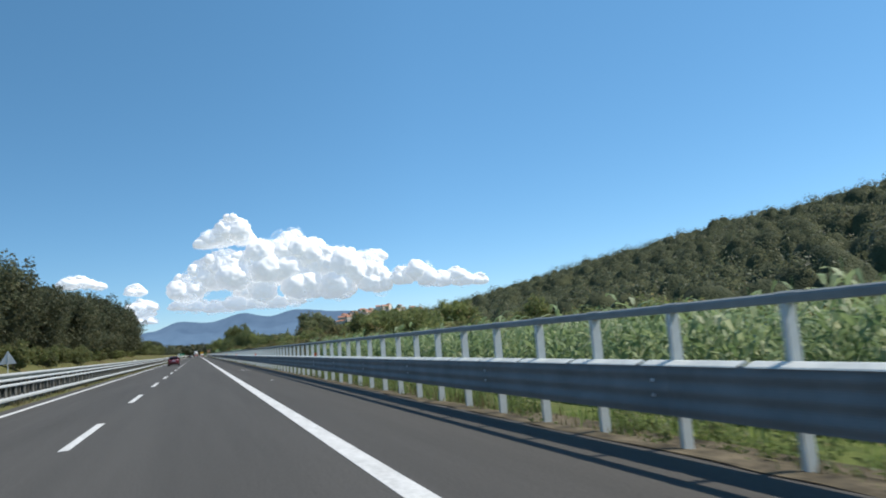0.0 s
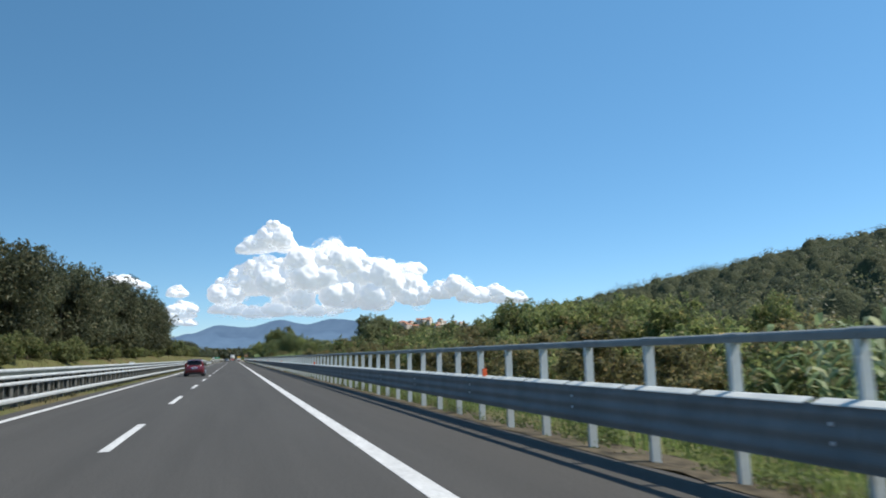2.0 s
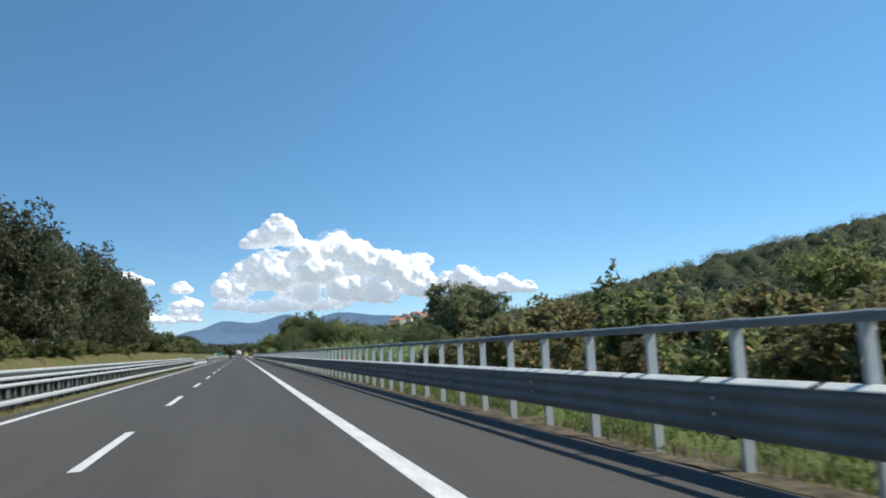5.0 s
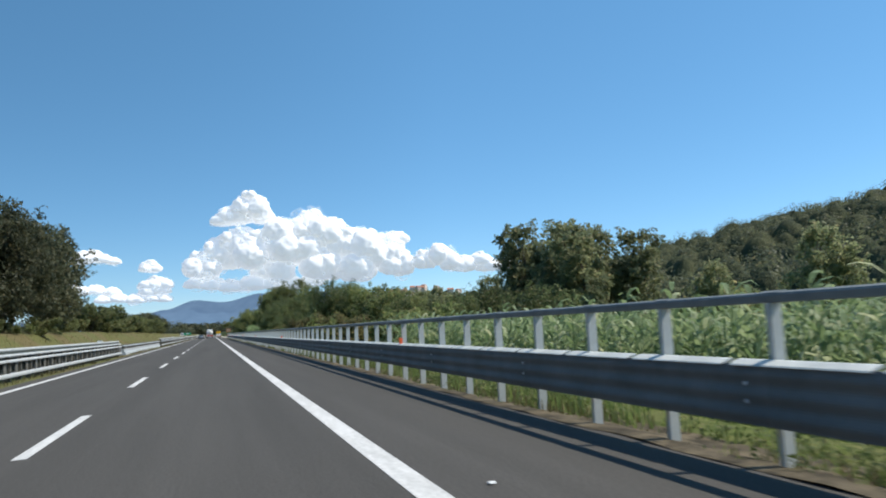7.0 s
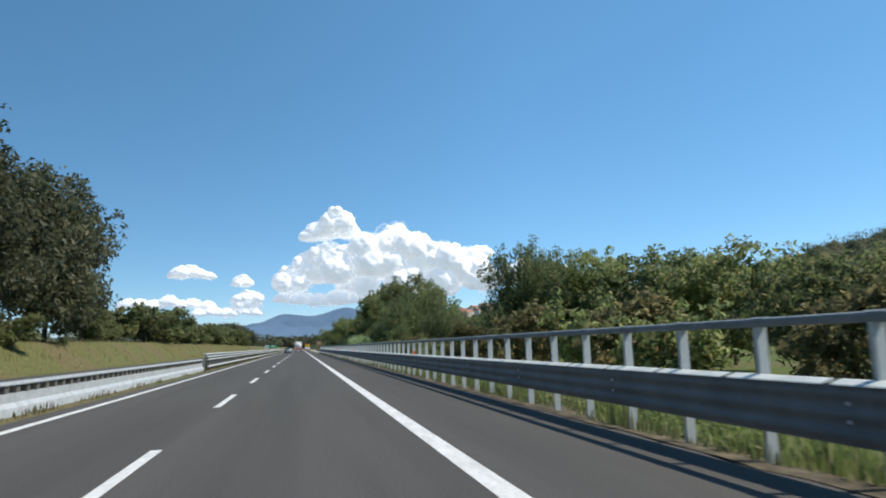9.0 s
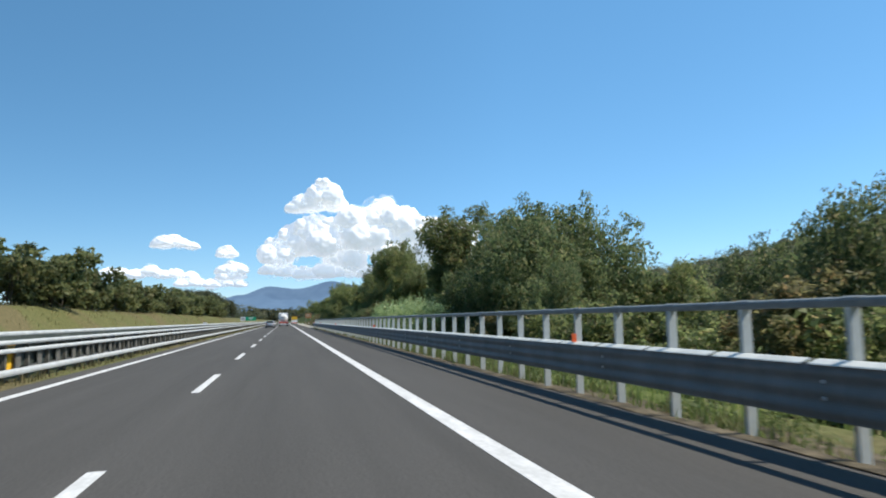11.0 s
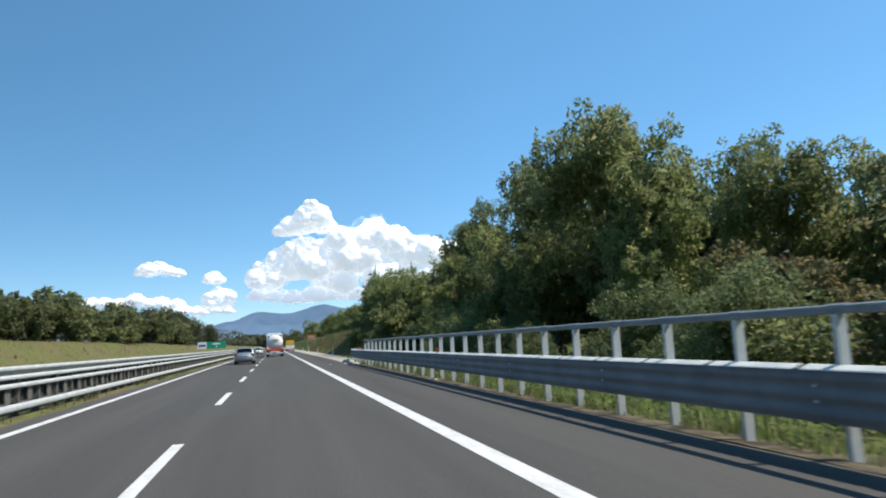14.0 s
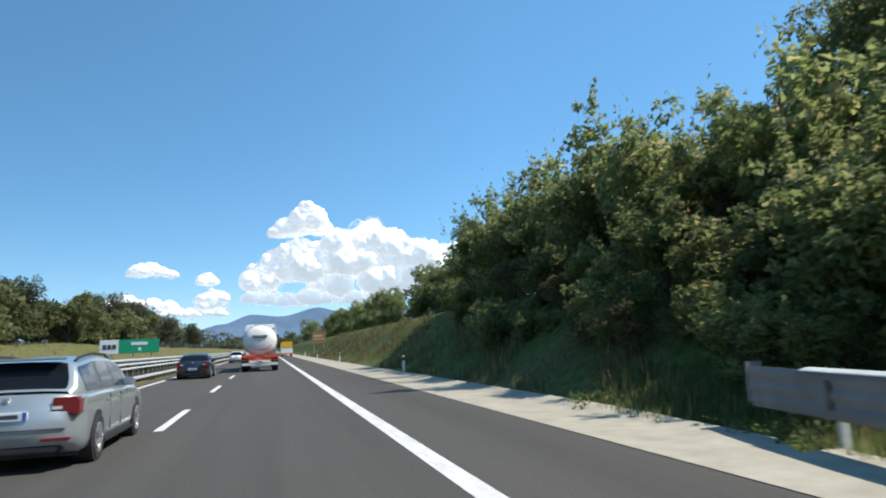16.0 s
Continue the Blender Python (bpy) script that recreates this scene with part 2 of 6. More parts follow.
NAVY = material("dark_blue_car_paint", (0.012, 0.016, 0.028), 0.25, 0.3, second=(0.016, 0.021, 0.034), scale=2, coat=1.0)
WHITE = material("white_car_paint", (0.76, 0.77, 0.78), 0.3, second=(0.80, 0.81, 0.81), scale=2, coat=1.0)
TANK = material("tank_white", (0.70, 0.69, 0.65), 0.35, second=(0.78, 0.77, 0.74), scale=0.8, grain=0.05, grain_scale=4, coat=0.3)
TRUCK_ORANGE = material("orange_marking", (0.70, 0.09, 0.03), 0.4, second=(0.78, 0.13, 0.04), scale=6)
CLOUD = material("cloud", (0.68, 0.68, 0.69), 1.0, second=(0.74, 0.74, 0.74), scale=0.01, spec=0.0)
# a faint white glow, added in place of light scattered inside the cloud
CLOUD.node_tree.nodes["Principled BSDF"].inputs["Emission Color"].default_value = (0.88, 0.93, 1.0, 1)
CLOUD.node_tree.nodes["Principled BSDF"].inputs["Emission Strength"].default_value = 0.34
CLOUD_THIN = material("thin_cloud", (0.93, 0.93, 0.94), 1.0, second=(0.96, 0.96, 0.96), scale=0.01, spec=0.0)
ct = CLOUD_THIN.node_tree
# the same added glow lightens the thin edges
ct.nodes["Principled BSDF"].inputs["Emission Color"].default_value = (0.80, 0.90, 1.0, 1)
ct.nodes["Principled BSDF"].inputs["Emission Strength"].default_value = 0.26
ct_noise = ct.nodes.new("ShaderNodeTexNoise")
ct_noise.inputs["Scale"].default_value = 0.016
ct_noise.inputs["Detail"].default_value = 5
ct.links.new(ct.nodes["Texture Coordinate"].outputs["Object"], ct_noise.inputs["Vector"])
ct_range = ct.nodes.new("ShaderNodeMapRange")
ct_range.inputs["From Min"].default_value = 0.42
ct_range.inputs["From Max"].default_value = 0.68
ct_range.inputs["To Min"].default_value = 0.0
ct_range.inputs["To Max"].default_value = 0.42
ct.links.new(ct_noise.outputs["Fac"], ct_range.inputs["Value"])
ct.links.new(ct_range.outputs["Result"], ct.nodes["Principled BSDF"].inputs["Alpha"])
SIGN_GREEN = material("sign_green", (0.01, 0.30, 0.15), 0.4, second=(0.012, 0.33, 0.17), scale=2)
SIGN_WHITE = material("sign_white", (0.78, 0.79, 0.78), 0.4, second=(0.82, 0.83, 0.82), scale=2)
SIGN_BROWN = material("sign_brown", (0.30, 0.14, 0.05), 0.5, second=(0.34, 0.17, 0.07), scale=2)
SIGN_BACK = material("sign_back_aluminium", (0.36, 0.38, 0.39), 0.5, 0.6, second=(0.42, 0.44, 0.45), scale=3)
WALL_PLASTER = material("pale_plaster", (0.62, 0.52, 0.42), 0.9, second=(0.70, 0.62, 0.52), scale=0.2, per_object=0.15)
ROOF_TILE = material("terracotta_roof", (0.34, 0.15, 0.09), 0.9, second=(0.42, 0.20, 0.12), scale=0.5)
PANE = material("dark_pane", (0.03, 0.035, 0.04), 0.2)


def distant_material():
    """Wooded mountains; the haze of distance is painted in as a blue glow."""
    m = bpy.data.materials.new("hazed_mountain_glow")
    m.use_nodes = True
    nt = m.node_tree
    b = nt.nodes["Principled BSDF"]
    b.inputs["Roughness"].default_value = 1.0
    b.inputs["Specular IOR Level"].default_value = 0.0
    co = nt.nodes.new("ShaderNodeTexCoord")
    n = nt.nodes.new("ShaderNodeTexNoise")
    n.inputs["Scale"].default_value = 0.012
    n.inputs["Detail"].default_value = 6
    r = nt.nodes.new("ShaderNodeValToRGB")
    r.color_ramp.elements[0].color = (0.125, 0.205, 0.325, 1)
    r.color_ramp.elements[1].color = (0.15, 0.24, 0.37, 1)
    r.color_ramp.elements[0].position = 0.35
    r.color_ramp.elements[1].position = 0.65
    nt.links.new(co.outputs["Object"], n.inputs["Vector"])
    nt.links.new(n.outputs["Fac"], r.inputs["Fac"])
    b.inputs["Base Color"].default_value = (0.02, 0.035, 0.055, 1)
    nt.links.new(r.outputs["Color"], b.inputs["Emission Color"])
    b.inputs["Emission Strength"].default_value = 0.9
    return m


DISTANT = distant_material()


# ---------------------------------------------------------------- helpers
def mesh_of(name, verts, faces, mat, smooth=False):
    me = bpy.data.meshes.new(name)
    me.from_pydata([tuple(v) for v in verts], [], [tuple(f) for f in faces])
    me.materials.append(mat)
    if smooth:
        me.polygons.foreach_set("use_smooth", [True] * len(me.polygons))
    me.update()
    return me


def part(name, bm, mat, parent=None, label="", smooth=False):
    """One mesh object under a thing or a part; bm may be a bmesh or a mesh."""
    if isinstance(bm, bpy.types.Mesh):
        me = bm
    else:
        me = bpy.data.meshes.new(name)
        bm.to_mesh(me)
        bm.free()
        me.materials.append(mat)
        if smooth:
            me.polygons.foreach_set("use_smooth", [True] * len(me.polygons))
    ob = new(name, me)
    if parent:
        ob.parent = parent
    return tagged(ob, label) if label else ob


def box(bm, x0, x1, y0, y1, z0, z1, bevel=0.0):
    r = bmesh.ops.create_cube(bm, size=1.0)
    for v in r["verts"]:
        v.co = Vector(((x0 + x1) / 2 + v.co.x * (x1 - x0), (y0 + y1) / 2 + v.co.y * (y1 - y0), (z0 + z1) / 2 + v.co.z * (z1 - z0)))
    if bevel:
        es = list({e for v in r["verts"] for e in v.link_edges})
        bmesh.ops.bevel(bm, geom=es, offset=bevel, segments=2, affect="EDGES")
    return bm


def boxed(*a, bevel=0.0):
    return box(bmesh.new(), *a, bevel=bevel)


def rod(bm, a, b, r0, r1=None, n=10):
    """A tapered round bar from a to b."""
    a, b = Vector(a), Vector(b)
    r1 = r0 if r1 is None else r1
    q = (b - a).to_track_quat("Z", "Y")
    rings = []
    for c, r in ((a, r0), (b, r1)):
        rings.append([bm.verts.new(c + q @ Vector((r * math.cos(2 * math.pi * i / n), r * math.sin(2 * math.pi * i / n), 0))) for i in range(n)])
    for i in range(n):
        bm.faces.new((rings[0][i], rings[0][(i + 1) % n], rings[1][(i + 1) % n], rings[1][i]))
    bm.faces.new(rings[0][::-1])
    bm.faces.new(rings[1])
    return bm


def sweep_y(profile, y0, y1, closed=True):
    """A bar of the given (x, z) outline along the road."""
    bm = bmesh.new()
    a = [bm.verts.new((x, y0, z)) for x, z in profile]
    b = [bm.verts.new((x, y1, z)) for x, z in profile]
    n = len(profile)
    for i in range(n if closed else n - 1):
        j = (i + 1) % n
        bm.faces.new((a[i], a[j], b[j], b[i]))
    if closed:
        bm.faces.new(a[::-1])
        bm.faces.new(b)
    bmesh.ops.recalc_face_normals(bm, faces=bm.faces)
    return bm


def smoothstep(a, b, x):
    t = min(1.0, max(0.0, (x - a) / (b - a)))
    return t * t * (3 - 2 * t)


def lerp_keys(keys, s):
    for (a, va), (b, vb) in zip(keys, keys[1:]):
        if s <= b:
            t = (s - a) / (b - a) if b > a else 0
            t = t * t * (3 - 2 * t)
            return va + (vb - va) * t
    return keys[-1][1]


def empty(name, m, label, category, group=""):
    ob = new(name)
    ob.matrix_basis = m
    return tagged(ob, label, category, group)


# ---------------------------------------------------------------- ground
RAIL_END, RAIL_LAST = 415.0, 415.65


def crest(y):
    """Height of the wooded ridge beside the motorway."""
    return 66 + 12 * smoothstep(490, 360, y) - 0.125 * max(0.0, y - 550) + 2 * math.sin(y * 0.013) + 1.5 * math.sin(y * 0.031 + 1)


def ground_z(x, y):
    z = -0.06
    if x > 4.96:
        low = -0.045 - 0.14 * smoothstep(5.1, 6.1, x) - 1.14 * smoothstep(7.2, 11.0, x)
        bank = 3.7 * smoothstep(6.3, 12.5, x) - 0.1
        k = smoothstep(409, 424, y)
        z = low * (1 - k) + bank * k
        if x > 110:
            z += max(0.0, crest(y)) * smoothstep(110, 500, x)
        # hill with the town, far ahead
        z += 72 * math.exp(-((x - 430) / 190) ** 2 - ((y - 1560) / 230) ** 2)
        z += 0.5 * noise.noise((x * 0.05, y * 0.05, 0)) * smoothstep(9, 20, x)
    elif x < -20.2:
        rise = 2.0 + 1.2 * smoothstep(180, 330, y)
        z = rise * smoothstep(-20.2, -25.0, x) + 2.0 * smoothstep(-25, -60, x)
        z += 0.4 * noise.noise((x * 0.06, y * 0.06, 3)) * smoothstep(-21, -26, x)
    elif -8.9 < x < -5.9:
        z = 0.05
    return z


def axis(stops):
    out = []
    for a, b, step in stops:
        k = max(1, round((b - a) / step))
        out += [a + (b - a) * i / k for i in range(k)]
    return out + [stops[-1][1]]


gx = axis([(-4800, -600, 600), (-600, -100, 60), (-100, -30, 10), (-30, -20.2, 1.2), (-20.2, -8.9, 11.3), (-8.9, -5.9, 0.5), (-5.9, 4.98, 5.6), (4.98, 5.4, 0.14),
           (5.4, 14, 0.6), (14, 60, 4), (60, 700, 24), (700, 1300, 150), (1300, 4800, 700)])
gy = axis([(-1500, -100, 200), (-100, 400, 10), (400, 430, 2), (430, 700, 10), (700, 2100, 45), (2100, 4900, 400)])
gv = [(x, y, ground_z(x, y)) for y in gy for x in gx]
gf = [(j * len(gx) + i, j * len(gx) + i + 1, (j + 1) * len(gx) + i + 1, (j + 1) * len(gx) + i) for j in range(len(gy) - 1) for i in range(len(gx) - 1)]
ground = tagged(new("ground", mesh_of("ground", gv, gf, GROUND, True)), "grassy verges, dry roadside bank and fields beside the motorway", "ground", kind="structure")

# ---------------------------------------------------------------- road
ROAD_Y0, ROAD_Y1 = -120.0, 1500.0
road = tagged(part("road", boxed(-6.15, 5.0, ROAD_Y0, ROAD_Y1, -0.3, 0.0), ASPHALT), "dark grey asphalt motorway carriageway with two lanes", "road", kind="structure")
tagged(part("road_opposite", boxed(-20.0, -8.8, ROAD_Y0, ROAD_Y1, -0.3, 0.0), ASPHALT), "dark asphalt carriageway for oncoming traffic", "road", kind="structure")
LANE_R, LANE_D, LANE_L = 2.118, -1.903, -5.461
part("edge_line", boxed(LANE_R - 0.14, LANE_R + 0.14, ROAD_Y0, ROAD_Y1, -0.001, 0.004), PAINT, road, "broad solid white edge line")
part("edge_line", boxed(LANE_L - 0.11, LANE_L + 0.11, ROAD_Y0, ROAD_Y1, -0.001, 0.004), PAINT, road, "solid white edge line by the median")
DASH0 = 12.2
dash_me = bpy.data.meshes.new("lane_dash")
dbm = boxed(-0.085, 0.085, 0, 4.75, -0.001, 0.004)
dbm.to_mesh(dash_me)
dbm.free()
dash_me.materials.append(PAINT)
for k in range(-8, 70):
    d = part("lane_dash", dash_me, PAINT, road)
    d.location = (LANE_D, DASH0 + 12.028 * k, 0)
marks = bmesh.new()
for x0, y0, x1, y1 in ((3.05, 53.2, 3.75, 52.7), (3.2, 53.6, 3.8, 52.4), (3.3, 51.9, 3.9, 51.2), (3.3, 51.0, 3.85, 50.2), (3.3, 50.0, 3.9, 49.5), (3.3, 51.3, 3.8, 50.7)):
    d = Vector((x1 - x0, y1 - y0, 0)).normalized().cross(Vector((0, 0, 1))) * 0.03
    marks.faces.new([marks.verts.new(Vector((px, py, 0.004)) + e) for px, py, e in ((x0, y0, d), (x0, y0, -d), (x1, y1, -d), (x1, y1, d))])
bmesh.ops.recalc_face_normals(marks, faces=marks.faces)
part("paint_marks", marks, PAINT, road, "worn white paint scribble on the hard shoulder")
# where the barrier ends, a drain leaves the shoulder for the gutter
kerb = tagged(new("drain"), "curved concrete drain inlet under the end of the guardrail", "drain channel", kind="structure")


def flare(y):
    """The end of the rail bends away from the road."""
    return 1.45 * (max(0.0, y - 401.5) / 13.0) ** 2.2


def inlet_x(y):
    """The curve on which the drain leaves the shoulder for the gutter."""
    return 4.42 + 0.095 * max(0.0, y - 402.5) + 0.0042 * max(0.0, y - 402.5) ** 2


kb = bmesh.new()
prev = None
for i in range(15):
    y = 401.2 + i * 0.9
    x = inlet_x(y) - 0.13
    out = 5.9 + 0.5 * flare(y) + 0.12 * noise.noise((y, 3, 1))
    near = smoothstep(400.9, 402.6, y)
    sink = 0.09 * (1 - near)
    ring = [kb.verts.new((x, y, 0.022 - sink)), kb.verts.new((x + 0.12, y, 0.05 - sink)), kb.verts.new((x + (out - x) * (0.35 + 0.55 * near), y, 0.045 - sink)), kb.verts.new((x + (out - x) * (0.4 + 0.6 * near), y, -sink))]
    if prev:
        for j in range(3):
            kb.faces.new((prev[j], prev[j + 1], ring[j + 1], ring[j]))
    prev = ring
part("inlet_slab", kb, CONCRETE, kerb, "pale concrete slab under the end of the guardrail")
soil = bmesh.new()
prev = None
for i in range(690):
    y = -14 + i * 0.6
    ring = [soil.verts.new((x + (0.13 if x > 5.0 else 0.10) * (noise.noise((x, y * 0.7, 2)) + 0.6 * noise.noise((x, y * 2.3, 6))), y, 0.012 - 0.15 * smoothstep(5.1, 6.1, x) + 0.03 * noise.noise((x * 2, y * 1.3, 1)))) for x in (4.95, 5.04, 5.2, 5.5, 5.85, 6.3)]
    if prev:
        for j in range(5):
            soil.faces.new((prev[j], prev[j + 1], ring[j + 1], ring[j]))
    prev = ring
tagged(part("verge_soil", soil, SOIL, smooth=True), "strip of bare brown soil and gravel under the guardrail", "soil", kind="structure")
# concrete gutter past the end of the barrier
gut = bmesh.new()
prev = None
for i in range(160):
    y = 406.4 + i * 0.6 if i < 26 else 421.4 + (i - 25) * 4.0
    x0 = 4.64 - 0.16 * (1 - smoothstep(406, 410, y))
    x1 = inlet_x(y) - 0.13 if y < 413.6 else min(6.5, inlet_x(413.6) - 0.13 + 0.5 * (y - 413.6))
    x1 = max(x1, x0 + 0.02)
    ring = [gut.verts.new((x0, y, 0.010)), gut.verts.new((x0 + 0.3 * (x1 - x0), y, 0.012)), gut.verts.new((x0 + 0.7 * (x1 - x0), y, 0.03)), gut.verts.new((x1, y, 0.03 + 0.09 * smoothstep(413, 420, y))), gut.verts.new((x1 + 0.03, y, -0.2))]
    if prev:
        for j in range(4):
            gut.faces.new((prev[j], prev[j + 1], ring[j + 1], ring[j]))
    prev = ring
tagged(part("gutter", gut, CONCRETE), "pale concrete drainage gutter beside the hard shoulder", "gutter", kind="structure")

# ---------------------------------------------------------------- barrier on the right
POST_GAP, POST0 = 1.577, 0.609
POST_X, RAIL_X = 5.30, 5.085


def thrie(x, z0, z1, depth, side=-1):
    """Outline of a waved steel rail: three waves towards side."""
    front, n = [], 24
    for i in range(n + 1):
        t = i / n
        w = 0.5 - 0.5 * math.cos(2 * math.pi * 3 * t)
        front.append((x + side * depth * (0.15 + 0.85 * w), z0 + (z1 - z0) * t))
    back = [(px - side * 0.012, pz) for px, pz in front[::-1]]
    return front + back


def bent(me, y):
    """A copy of a rail piece laid along the bend, for a piece that starts at y."""
    me = me.copy()
    for v in me.vertices:
        v.co.y = min(v.co.y, RAIL_LAST - y)
        v.co.x += flare(y + v.co.y)
    return me


guardrail = empty("guardrail", pose(0, 0, 0), "tall galvanised steel roadside guardrail with waved beam and top rail", "guardrail")
post_me = bpy.data.meshes.new("post")
pb = bmesh.new()
for x0, x1, y0, y1 in ((-0.064, 0.064, -0.004, 0.004), (-0.064, -0.057, 0.004, 0.06), (0.057, 0.064, 0.004, 0.06)):
    box(pb, x0, x1, y0, y1, -0.5, 1.485)
pb.to_mesh(post_me)
pb.free()
post_me.materials.append(STEEL_POST)
spacer_me = bpy.data.meshes.new("spacer")
pb = boxed(-0.115, 0.0, -0.045, 0.045, 0.47, 0.82, bevel=0.008)
pb.to_mesh(spacer_me)
pb.free()
spacer_me.materials.append(STEEL_DARK)
saddle_me = bpy.data.meshes.new("saddle")
pb = sweep_y([(-0.061, 1.548), (-0.051, 1.578), (-0.018, 1.597), (0.045, 1.598), (0.058, 1.58), (0.058, 1.53), (-0.061, 1.53)], -0.11, 0.11)
pb.to_mesh(saddle_me)
pb.free()
saddle_me.materials.append(STEEL_RAIL)
bolt_me = bpy.data.meshes.new("bolt")
pb = bmesh.new()
rod(pb, (0, 0, 0), (-0.018, 0, 0), 0.022, 0.016, 8)
pb.to_mesh(bolt_me)
pb.free()
bolt_me.materials.append(BOLT)
first, last = -9, int((RAIL_END - POST0) / POST_GAP)
for k in range(first, last + 1):
    y = POST0 + POST_GAP * k
    short = y > 398.8
    p = part("post", post_me, STEEL_POST, guardrail)
    p.location = (POST_X + flare(y), y, 0)
    if short:
        p.scale = (0.9, 1, 0.6)
    if not short:
        part("saddle", saddle_me, STEEL_RAIL, guardrail).location = (POST_X, y, 0)
    sp = part("spacer", spacer_me, STEEL_DARK, guardrail)
    sp.location = (POST_X - 0.063 + flare(y), y + 0.02, 0)
BEAM = thrie(RAIL_X + 0.04, 0.363, 0.922, 0.028)
# cap in the paler post steel, standing for its sunlit top
cap_me = bpy.data.meshes.new("beam_cap")
cbm = sweep_y([(RAIL_X + 0.006, 0.908), (RAIL_X + 0.02, 0.922), (RAIL_X + 0.13, 0.960), (RAIL_X + 0.17, 0.963), (RAIL_X + 0.17, 0.940), (RAIL_X + 0.05, 0.912)], 0.0, POST_GAP - 0.11)
cbm.to_mesh(cap_me)
cbm.free()
cap_me.materials.append(STEEL_POST)
end_cap_me = bpy.data.meshes.new("beam_cap")
cbm = sweep_y([(RAIL_X + 0.006, 0.908), (RAIL_X + 0.02, 0.922), (RAIL_X + 0.13, 0.948), (RAIL_X + 0.17, 0.950), (RAIL_X + 0.17, 0.930), (RAIL_X + 0.05, 0.910)], 0.0, POST_GAP - 0.003)
cbm.to_mesh(end_cap_me)
cbm.free()
end_cap_me.materials.append(STEEL_POST)
for k in range(first, last + 1):
    y = POST0 + POST_GAP * k - POST_GAP + 0.545
    part("beam_cap", cap_me if y < 399.5 else bent(end_cap_me, y), STEEL_POST, guardrail).location = (0, y, 0)
seg = POST_GAP * 3
k = 0
y = POST0 + first * POST_GAP
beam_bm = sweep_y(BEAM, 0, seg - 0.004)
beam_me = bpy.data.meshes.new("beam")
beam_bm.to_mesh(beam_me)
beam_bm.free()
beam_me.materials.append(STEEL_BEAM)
tube_bm = sweep_y([(POST_X - 0.050, 1.483), (POST_X - 0.058, 1.492), (POST_X - 0.058, 1.552), (POST_X - 0.048, 1.572), (POST_X - 0.018, 1.588), (POST_X + 0.040, 1.589), (POST_X + 0.052, 1.578), (POST_X + 0.052, 1.483)], 0, seg - 0.006)
tube_me = bpy.data.meshes.new("top_rail")
tube_bm.to_mesh(tube_me)
tube_bm.free()
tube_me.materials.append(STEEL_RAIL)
while y < RAIL_LAST - 0.3:
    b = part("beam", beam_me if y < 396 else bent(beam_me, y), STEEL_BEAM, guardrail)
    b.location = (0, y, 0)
    for z in (0.580, 0.747):
        bo = part("bolt", bolt_me, BOLT, b)
        bo.location = (RAIL_X + 0.02 + flare(y), 0.25, z)
    if y + seg < 397.7:
        t = part("top_rail", tube_me, STEEL_RAIL, guardrail)
        t.location = (0, y, 0)
    y += seg
# the top rail dips to the beam at its end
TOP_Y = POST0 + first * POST_GAP + seg * int((397.7 - POST0 - first * POST_GAP) / seg)
bm = bmesh.new()
rod(bm, (POST_X, TOP_Y - 0.02, 1.53), (POST_X, 397.7, 1.53), 0.056, 0.055, 10)
rod(bm, (POST_X, 397.7, 1.53), (POST_X, 399.6, 0.88), 0.055, 0.05, 10)
part("top_rail_end", bm, STEEL_RAIL, guardrail, "sloping end of the top rail")
bm = bmesh.new()
for i in range(7):
    a0, a1 = math.pi * i / 7 - math.pi / 2, math.pi * (i + 1) / 7 - math.pi / 2
    c = Vector((RAIL_X + 0.13 + flare(RAIL_LAST), RAIL_LAST, 0))
    v = [bm.verts.new(c + Vector((0.13 * math.sin(a) * -1 * -1, 0.13 * math.cos(a), z))) for a, z in ((a0, 0.40), (a1, 0.40), (a1, 0.98), (a0, 0.98))]
    bm.faces.new(v)
part("end_terminal", bm, STEEL_BEAM, guardrail, "rounded end piece of the guardrail")
refl_me = bpy.data.meshes.new("reflector")
pb = boxed(-0.05, 0.05, -0.02, 0.02, 0, 0.16, bevel=0.008)
pb.to_mesh(refl_me)
pb.free()
refl_me.materials.append(ORANGE)
for y in (29.1, 61.6, 93.0, 124.8, 156.6, 188.2, 220.7, 252.1, 286.0, 314.8, 346.2, 377.6, 399.9):
    r = part("reflector", refl_me, ORANGE, guardrail, "small orange-red reflector on the beam")
    r.location = (RAIL_X + 0.09 + flare(y), y, 0.948)

# ---------------------------------------------------------------- median barrier
MED_X = -6.55
median = empty("median_barrier", pose(0, 0, 0), "double galvanised steel crash barrier on the median", "crash barrier")
GATE0, GATE1 = 233.0, 273.0


def keep(name, bm, mat):
    me = bpy.data.meshes.new(name)
    bm.to_mesh(me)
    bm.free()
    me.materials.append(mat)
    return me


MSEG = 4.5


def tube(z0, z1, x0, x1):
    """Outline of a round-shouldered rail."""
    h = (z1 - z0) * 0.3
    return [(x1 - 0.02, z0), (x1, z0 + h), (x1, z1 - h), (x1 - 0.025, z1), (x0, z1), (x0, z0)]


